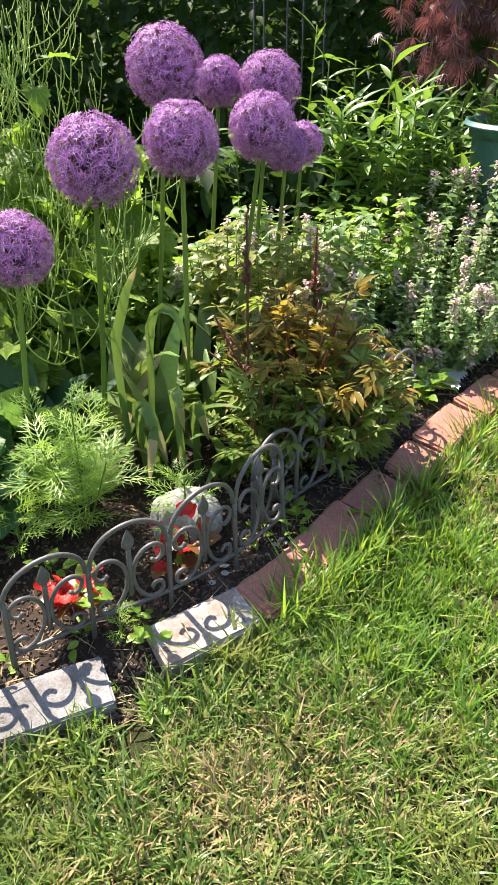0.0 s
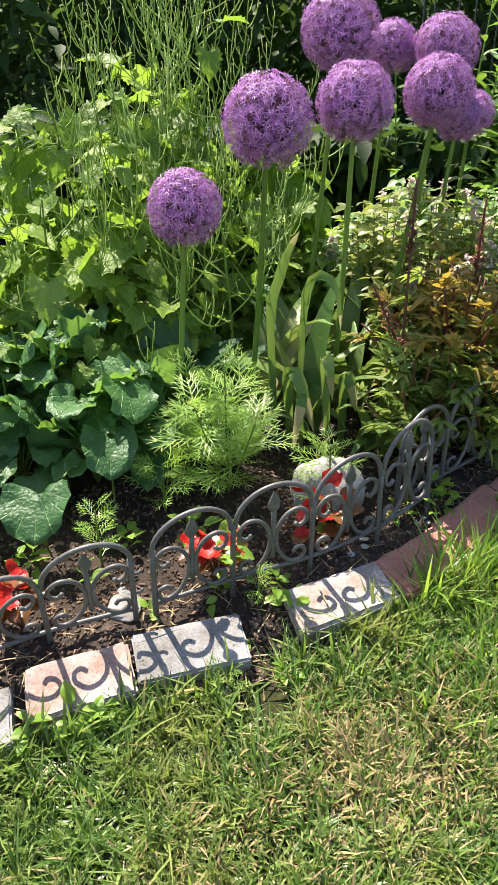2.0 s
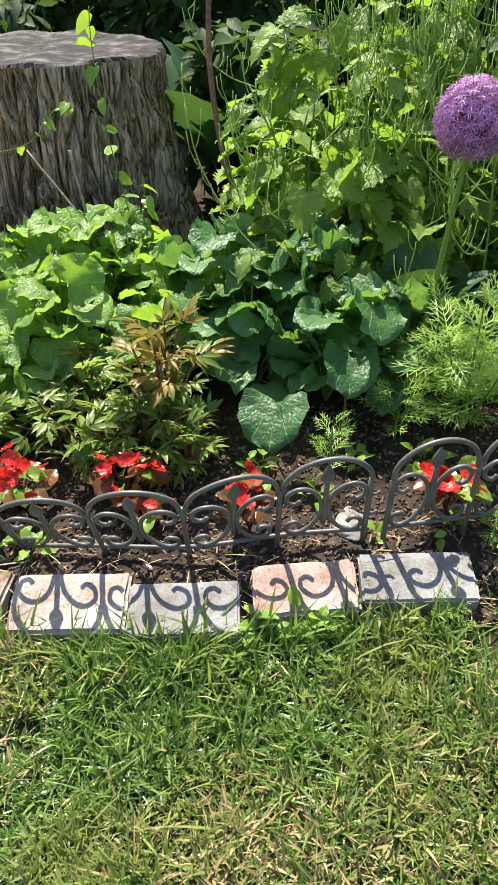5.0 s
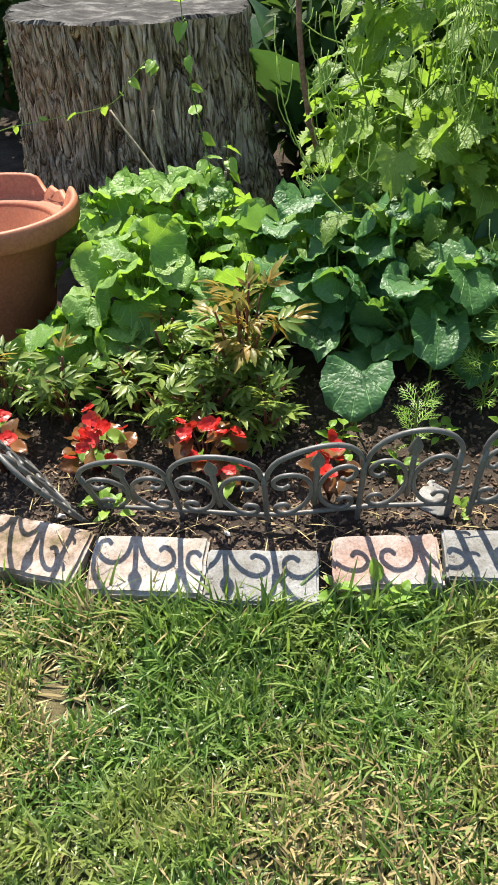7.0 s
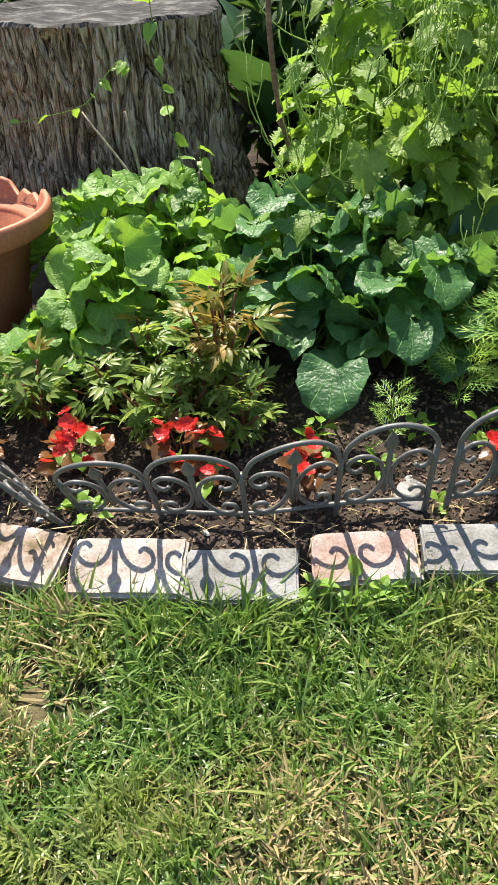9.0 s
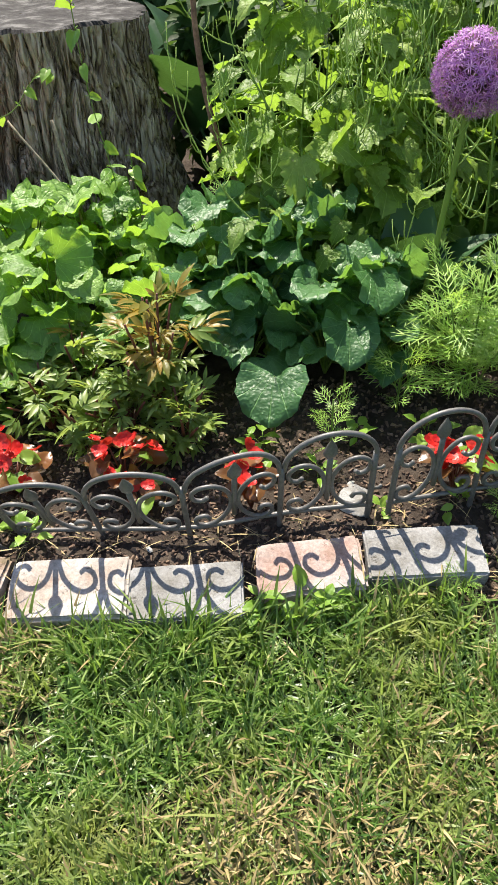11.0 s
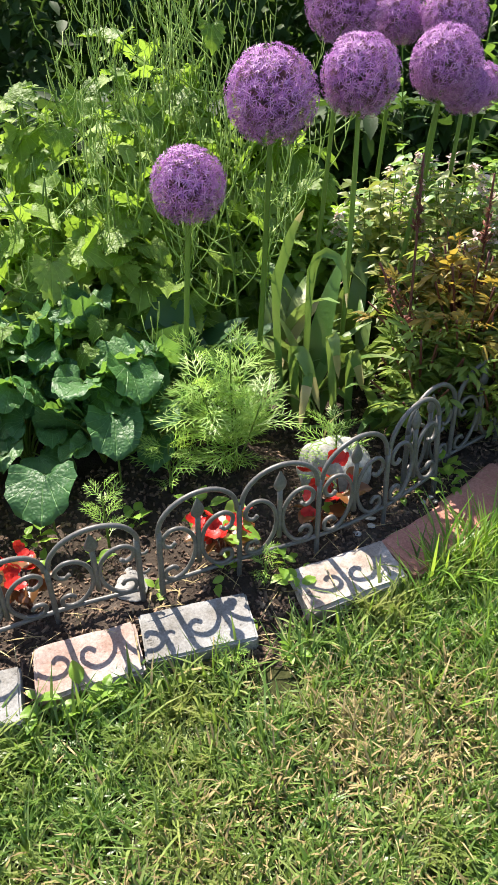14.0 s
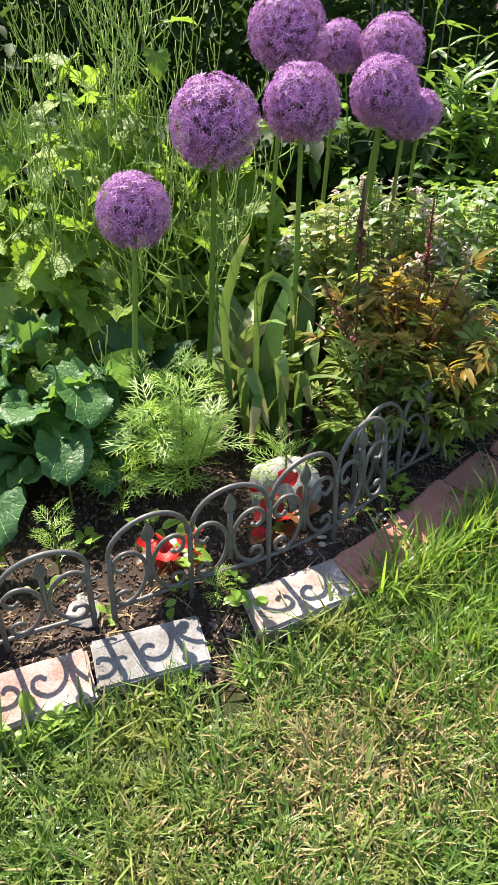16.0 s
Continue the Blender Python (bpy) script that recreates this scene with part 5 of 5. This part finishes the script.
def build_red_spike(pts, label):
    gz = float(ground_z(pts[0][0], pts[0][1]))
    base = np.array((pts[0][0], pts[0][1], gz))
    plant = thing("astilbe_spike", label, "plant", "red flower stalks", tuple(base))
    line = smooth_line([np.array((0, 0, -0.01))] + [np.array(p) - base for p in pts[1:]], 6)
    stem = part("stem", tube(line, 0.0036, 0.0024, 6), REDSTEM, plant)
    end, d = line[-1], line[-1] - line[-4]
    d /= np.linalg.norm(d)
    ms = []
    for i in range(110):
        t = rng.random()
        ms.append(place(end - d * 0.16 * (1 - t) + rng.normal(0, 0.004, 3), rng.uniform(0, 6.3), rng.uniform(0.2, 1.2), 0, 0.018 * (1.25 - t)))
    part("flower_spike", scatter(thin_leaf(0.2, 0.2, 0.1, 2, 0.5), ms), REDSTEM, stem, "brownish red buds", kind="stuff")


build_red_spike([(0.0, 1.52, 0), (-0.001, 1.5, 0.307), (-0.005, 1.55, 0.70)], "tall dark red bare flower stalk")
build_red_spike([(0.16, 1.78, 0), (0.16, 1.75, 0.40), (0.159, 1.75, 0.62)], "dark red flower stalk behind the peony")
build_red_spike([(0.06, 1.52, 0), (0.011, 1.5, 0.307), (-0.073, 1.5, 0.494)], "slanting dark red flower stalk")
build_red_spike([(0.10, 1.62, 0), (0.10, 1.6, 0.35), (0.102, 1.6, 0.51)], "short dark red flower stalk in the peony")

# ---- flowering dead-nettle and other mixed growth ----
rng = np.random.default_rng(112)
NET = thin_leaf(0.30, 0.3, 0.3, 4, 0.4)
PETAL = thin_leaf(0.3, 0.4, 0.4, 2, 0.6)


def build_nettle(x, y, height, spread, stems, flower, size, label, mat=None, name="dead_nettle"):
    gz = float(ground_z(x, y))
    plant = thing(name, label, "plant", "flowering clumps" if flower else "leafy clumps", (x, y, gz))
    leaves = []
    for b in range(stems):
        az = b * 2.4 + rng.normal(0, 0.3)
        k = math.sqrt((b + 0.3) / stems)
        top = np.array([math.cos(az) * spread * k, math.sin(az) * spread * k, height * (1.0 - 0.35 * k * k) * rng.uniform(0.8, 1.1)])
        line = smooth_line([(0, 0, -0.01), top * (0.6, 0.6, 0.45), top], 4)
        stem = part("stem", tube(line, 0.0026, 0.0014, 4), STALK, plant)
        for i in range(13):
            t = 0.12 + 0.88 * i / 12
            p = np.array([np.interp(t, np.linspace(0, 1, len(line)), line[:, j]) for j in range(3)])
            for h in range(4):
                leaves.append(place(p, h * 1.57 + i * 0.8 + rng.normal(0, 0.3), rng.uniform(-0.3, 0.5), rng.normal(0, 0.3), size * rng.uniform(0.6, 1.15) * (1.15 - 0.4 * t)))
        if rng.random() < flower:
            ms = []
            for w in range(4):
                p = top - np.array([0, 0, 0.017 * w - 0.012])
                for h in range(20):
                    ms.append(place(p + rng.normal(0, 0.006, 3), rng.uniform(0, 6.3), rng.uniform(-0.5, 1.2), rng.normal(0, 0.6), rng.uniform(0.008, 0.016)))
            part("flower_spike", scatter(PETAL, ms), PALE_FLOWER, stem, "whorled pale pink flowers")
    part("foliage", scatter(NET, leaves), mat or DEADNETTLE, plant, kind="stuff")


for i in range(20):
    x = 0.30 + 0.15 * (i % 5) + rng.normal(0, 0.03)
    y = 1.90 + 0.15 * (i // 5) + 0.05 * (i % 5) + rng.normal(0, 0.03)
    build_nettle(x, y, rng.uniform(0.24, 0.36) - 0.05 * (i // 5 == 0), 0.13, 16, 0.28, 0.029, "grey-green dead-nettle clump with pale pink flower whorls")
for x, y in ((0.58, 1.90), (0.70, 2.0), (0.84, 2.13), (0.50, 1.98), (0.95, 2.28), (0.64, 1.96), (0.77, 2.08), (0.42, 1.90), (0.36, 1.84)):
    build_nettle(x - 0.02, y + 0.04, 0.11, 0.09, 15, 0.3, 0.029, "low grey-green dead-nettle beside the bricks")
for i in range(10):
    build_nettle(-0.12 + 0.06 * i + rng.normal(0, 0.03), 2.05 + 0.13 * (i % 4), rng.uniform(0.32, 0.5), 0.12, 8, 0.3, 0.05, "mixed leafy growth behind the alliums", WEED if i % 2 else DEADNETTLE, "leafy_clump")
for i in range(12):
    build_nettle(-0.50 + 0.05 * i + rng.normal(0, 0.03), 1.98 + 0.14 * (i % 4), rng.uniform(0.18, 0.30), 0.12, 9, 0.0, 0.062, "low bright green leafy growth between the allium stems", WEED, "leafy_clump")
for x, y in ((0.74, 2.38), (0.88, 2.36), (0.62, 2.42), (0.98, 2.42)):
    build_nettle(x, y, 0.42, 0.15, 12, 0.5, 0.045, "tall grey-green dead-nettle before the pot")
for x, y, h in ((-0.05, 1.92, 0.5), (0.05, 1.86, 0.42), (0.10, 1.97, 0.5), (-0.10, 2.02, 0.46), (0.19, 1.92, 0.42), (0.0, 1.76, 0.36), (0.12, 1.82, 0.36)):
    build_nettle(x, y, h, 0.10, 7, 0.2, 0.048, "upright leafy stalks, yellowing and half dry", YELLOWED, "leafy_clump")
LANCE_LEAVES = [mesh_of("leaf", *thin_leaf(w, 0.35, d, 5, 0.4), LANCE) for w, d in ((0.12, 0.3), (0.145, 0.5), (0.11, 0.15))]


def build_lance(x, y, height, n, size, label, base=None):
    gz = float(ground_z(x, y)) if base is None else base
    plant = thing("phlox", label, "plant", "lance-leaved plants", (x, y, gz))
    lean = rng.normal(0, 0.04, 2)
    line = np.array([(0, 0, -0.01), (lean[0] * 0.4, lean[1] * 0.4, height * 0.5), (lean[0], lean[1], height)])
    stem = part("stem", tube(smooth_line(line, 5), 0.0038, 0.002, 6), STALK, plant)
    for i in range(n):
        t = 0.2 + 0.8 * (i + 0.5) / n
        p = np.array([np.interp(t, (0, 0.5, 1), line[:, j]) for j in range(3)])
        leaf_object(LANCE_LEAVES[int(rng.integers(3))], place(p, (i % 2) * math.pi + (i // 2) * 1.57 + rng.normal(0, 0.3), rng.uniform(0.1, 0.95) + 0.3 * (t > 0.9), rng.normal(0, 0.3), size * rng.uniform(0.75, 1.2) * (1.1 - 0.3 * t)), stem)


for i in range(46):
    build_lance(0.26 + 0.66 * rng.random(), 2.52 + 0.4 * rng.random(), rng.uniform(0.40, 0.62), 28, 0.12, "leafy green stalk with narrow pointed leaves")
for i in range(5):
    build_lance(0.02 + 0.12 * i + rng.normal(0, 0.03), 2.72 + 0.08 * (i % 2), rng.uniform(0.7, 0.85), 16, 0.12, "sparse light green stalk before the hedge")
for i in range(6):
    build_lance(0.80 + 0.03 * i, 2.52 + 0.03 * (i % 3), 0.26, 18, 0.06, "small leafy shoot growing in the teal pot", float(ground_z(0.86, 2.5)) + 0.50)

# ---- begonias ----
rng = np.random.default_rng(113)
ROUND = broad_leaf([(0.0, -0.02, 0.03), (0.05, -0.1, 0.3), (0.2, 0.1, 0.45), (0.45, 0.42, 0.5), (0.7, 0.68, 0.4), (0.9, 0.88, 0.2), (1, 1, 0.02)], 0.3, 0.2, 0.06, 1.0)
BEGONIA_LEAF = mesh_of("leaf", *ROUND, BEGONIA)
BEGONIA_GREEN = mesh_of("leaf", *ROUND, WEED)


def begonia_flower():
    out = []
    pet = broad_leaf([(0.0, 0.0, 0.08), (0.3, 0.3, 0.42), (0.6, 0.6, 0.5), (0.85, 0.85, 0.35), (1, 1, 0.06)], 0.2, -0.25, 0.05, 2.0)
    for k in range(5):
        a = k * 1.257
        c, d = math.cos(a), math.sin(a)
        s = 1.0 if k % 2 else 0.8
        out.append((pet[0] * s @ np.array([[c, d, 0], [-d, c, 0], [0, 0, 1]]) + (0, 0, 0.05 * k), pet[1]))
    return mesh_of("flower", *join(out), RED_PETAL)


BEGONIA_FLOWER = begonia_flower()


def build_begonia(x, y, n, spread, height, label):
    gz = float(ground_z(x, y))
    plant = thing("begonia", label, "flower", "red begonias", (x, y, gz))
    for i in range(n):
        az = i * 2.4
        k = math.sqrt((i + 0.5) / n)
        p = np.array([math.cos(az) * spread * k, math.sin(az) * spread * k, height * rng.uniform(0.45, 0.85)])
        stem = part("stem", tube([(0, 0, -0.01), p * (0.5, 0.5, 0.6), p], 0.0022, 0.0016, 5), REDSTEM, plant)
        leaf_object(BEGONIA_LEAF if rng.random() < 0.75 else BEGONIA_GREEN, place(p, az - 1.57 + rng.normal(0, 0.4), rng.uniform(-0.3, 0.6), rng.normal(0, 0.4), rng.uniform(0.026, 0.042)), stem)
        if i % 3 != 2:
            q = p + rng.normal(0, 0.012, 3) + (0, -0.006, height * 0.3)
            ob = new("flower", BEGONIA_FLOWER)
            ob.parent = stem
            ob.matrix_basis = Matrix(place(q, rng.uniform(0, 6.3), rng.uniform(-0.3, 0.4) , rng.normal(0, 0.4), rng.uniform(0.014, 0.022)).tolist()) @ Matrix.Rotation(radians(35), 4, "X")


for x, y, n, sp, h, label in [(-1.29, 0.70, 16, 0.05, 0.10, "red begonia with bronze leaves, in full flower"), (-1.10, 0.775, 18, 0.055, 0.11, "red begonia with bronze leaves behind the fence"), (-0.905, 0.86, 18, 0.05, 0.11, "red begonia with green and bronze leaves"), (-0.655, 0.89, 13, 0.035, 0.10, "slender red begonia with drooping flowers"), (-0.32, 1.04, 17, 0.04, 0.10, "compact bright red begonia"), (-0.15, 1.145, 10, 0.035, 0.09, "small red begonia under the cosmos"), (-0.11, 1.17, 6, 0.03, 0.12, "leggy red begonia by the rock"), (-0.85, 0.83, 6, 0.03, 0.06, "small red begonia at the rail")]:
    build_begonia(x, y, n, sp, h, label)

# ---- woody stems, vines, canes ----
rng = np.random.default_rng(114)
cane = thing("woody_shrub_stem", "bare reddish-brown woody stems beside the stump", "shrub", at=(-1.0, 1.75, float(ground_z(-1.0, 1.75))))
co = np.array(cane.location)
for pts, r0, r1 in (([(-1.0, 1.75, 0.05), (-1.035, 1.75, 0.245), (-1.098, 1.75, 0.382), (-1.134, 1.75, 0.513), (-1.153, 1.75, 0.672), (-1.15, 1.75, 0.82)], 0.010, 0.006), ([(-0.985, 1.76, 0.05), (-0.99, 1.78, 0.2), (-1.03, 1.8, 0.42)], 0.007, 0.004), ([(-0.95, 1.74, 0.05), (-0.93, 1.76, 0.25), (-0.93, 1.78, 0.4)], 0.007, 0.004), ([(-1.10, 1.75, 0.40), (-1.125, 1.74, 0.44)], 0.006, 0.005)):
    part("stem", tube(smooth_line(np.array(pts) - co, 5), r0, r1, 8), WOODY, cane)


def build_vine(pts, every, size, label, mat=None, leaves=True, r=0.0016):
    pts = np.array(pts)
    plant = thing("vine" if leaves else "dry_cane", label, "vine" if leaves else "stem", at=tuple(pts[0]))
    line = smooth_line(pts - pts[0], 8)
    stem = part("stem", tube(line, r, r * 0.7, 5), mat or STALK, plant)
    if leaves:
        for i in range(3, len(line), every):
            leaf_object(VINE_LEAVES[int(rng.integers(2))], place(line[i], rng.uniform(0, 6.3), rng.uniform(-1.0, 0.4), rng.normal(0, 0.5), size * rng.uniform(0.6, 1.2)), stem)


VINE_LEAVES = [mesh_of("leaf", *broad_leaf([(0.0, -0.02, 0.03), (0.1, 0.0, 0.22), (0.3, 0.25, 0.33), (0.55, 0.52, 0.30), (0.8, 0.79, 0.15), (1, 1, 0.01)], f0, 0.25, 0.04, 5.0, 0.3), WEED) for f0 in (0.3, 0.0)]
build_vine([(-2.05, 1.45, 0.30), (-1.974, 1.5, 0.375), (-1.751, 1.5, 0.435), (-1.554, 1.5, 0.489), (-1.473, 1.5, 0.559), (-1.42, 1.5, 0.60), (-1.395, 1.5, 0.585)], 4, 0.038, "thin climbing vine crossing in front of the stump")
build_vine([(-1.25, 1.49, 0.03), (-1.259, 1.5, 0.291), (-1.276, 1.5, 0.412), (-1.305, 1.5, 0.549), (-1.32, 1.5, 0.718), (-1.31, 1.49, 0.80)], 3, 0.048, "upright vine with scattered oval leaves")
build_vine([(-1.2, 1.5, 0.04), (-1.22, 1.52, 0.30), (-1.235, 1.53, 0.43)], 2, 0.05, "short leafy vine shoot before the stump")
build_vine([(-1.36, 1.5, 0.02), (-1.389, 1.5, 0.271), (-1.556, 1.5, 0.475)], 4, 0.05, "dry grey cane before the stump", DRYSTEM, False, 0.004)
build_vine([(-1.36, 1.48, 0.02), (-1.383, 1.5, 0.242), (-1.424, 1.5, 0.488)], 4, 0.05, "dry pale broken cane", DRYSTEM, False, 0.0055)
build_vine([(-1.25, 1.52, 0.02), (-1.24, 1.52, 0.25), (-1.235, 1.52, 0.36)], 4, 0.05, "short dry grey cane", DRYSTEM, False, 0.004)
HOSTA_LEAF = mesh_of("leaf", *broad_leaf([(0.0, 0.0, 0.03), (0.15, 0.12, 0.2), (0.4, 0.38, 0.3), (0.65, 0.64, 0.24), (0.88, 0.87, 0.1), (1, 1, 0.01)], 0.35, 0.35, 0.03, 4.0, 0.5), HOSTA)


def build_broad_tuft(x, y, n, size, label):
    plant = thing("broad_leaf_tuft", label, "plant", "broad tufts", (x, y, float(ground_z(x, y))))
    for i in range(n):
        m = place((0, 0, 0), i * 2.4 + rng.normal(0, 0.3), rng.uniform(0.95, 1.4), rng.normal(0, 0.2), size * rng.uniform(0.75, 1.15))
        m[:3, 3] = -(m[:3, :3] @ np.array([0, -0.5, -0.06]))
        leaf_object(HOSTA_LEAF, m, plant)


for x, y, n, s in [(-1.38, 2.27, 7, 0.36), (-0.45, 1.5, 6, 0.18), (-0.55, 1.55, 6, 0.2)]:
    build_broad_tuft(x, y, n, s, "tuft of broad dark green pointed leaves")

# ---- silver leaf and weeds ----
rng = np.random.default_rng(115)
SILVER_LEAF = mesh_of("leaf", *broad_leaf(LOBED_ST, 0.1, 0.2, 0.06, 6.0, 0.5, 0.1), SILVER)
sv = thing("dusty_miller", "silver-white lobed leaves beside the bricks", "plant", at=(0.525, 1.875, float(ground_z(0.525, 1.875))))
for i in range(6):
    m = place((0, 0, 0.03), 2.4 * i + 2.6, rng.uniform(-0.1, 0.5), rng.normal(0, 0.3), 0.065)
    m[:3, 3] = np.array((0, 0, 0.01)) - m[:3, :3] @ np.array([0, -0.5, -0.06])
    leaf_object(SILVER_LEAF, m, sv)
WEED_LEAVES = [mesh_of("leaf", *broad_leaf([(0.0, 0.0, 0.03), (0.15, 0.12, 0.2), (0.4, 0.38, 0.32), (0.65, 0.64, 0.28), (0.88, 0.87, 0.13), (1, 1, 0.01)], f0, 0.3, 0.05, 7.0, 0.4), WEED) for f0 in (0.3, 0.1)]


def build_weed(x, y, n, size, label):
    plant = thing("weed", label, "weed", "broadleaf weeds", (x, y, float(ground_z(x, y))))
    for i in range(n):
        h = rng.uniform(0.0, size * 0.9)
        m = place((0, 0, 0), i * 2.4 + rng.normal(0, 0.3), rng.uniform(0.0, 0.8), rng.normal(0, 0.3), size * rng.uniform(0.6, 1.15))
        m[:3, 3] = np.array((rng.normal(0, 0.008), rng.normal(0, 0.008), h)) - m[:3, :3] @ np.array([0, -0.4, -0.05])
        leaf_object(WEED_LEAVES[i % 2], m, plant)


for x, y, n, s in [(-0.49, 0.72, 10, 0.036), (-0.45, 0.745, 10, 0.036), (-0.555, 0.70, 8, 0.035), (-1.03, 0.69, 9, 0.03), (-1.0, 0.68, 6, 0.03), (-0.205, 1.03, 8, 0.03), (-0.175, 0.995, 9, 0.028), (-0.30, 0.995, 7, 0.035), (0.10, 1.32, 9, 0.035), (0.185, 1.47, 7, 0.045), (-0.43, 0.94, 6, 0.022), (0.11, 1.27, 6, 0.03), (-0.25, 0.90, 7, 0.025), (-0.17, 0.86, 8, 0.025), (0.25, 1.33, 8, 0.03), (-0.56, 0.99, 8, 0.03), (-0.70, 1.03, 10, 0.035), (-0.40, 1.17, 9, 0.035), (-0.52, 1.12, 9, 0.03), (0.02, 1.26, 8, 0.03), (0.47, 1.82, 9, 0.035)]:
    build_weed(x, y, n, s, "low bright green broadleaf weed")
for x, y in ((0.47, 1.80), (0.50, 1.84)):
    build_weed(x, y, 12, 0.055, "light green leafy weed beside silver leaves")
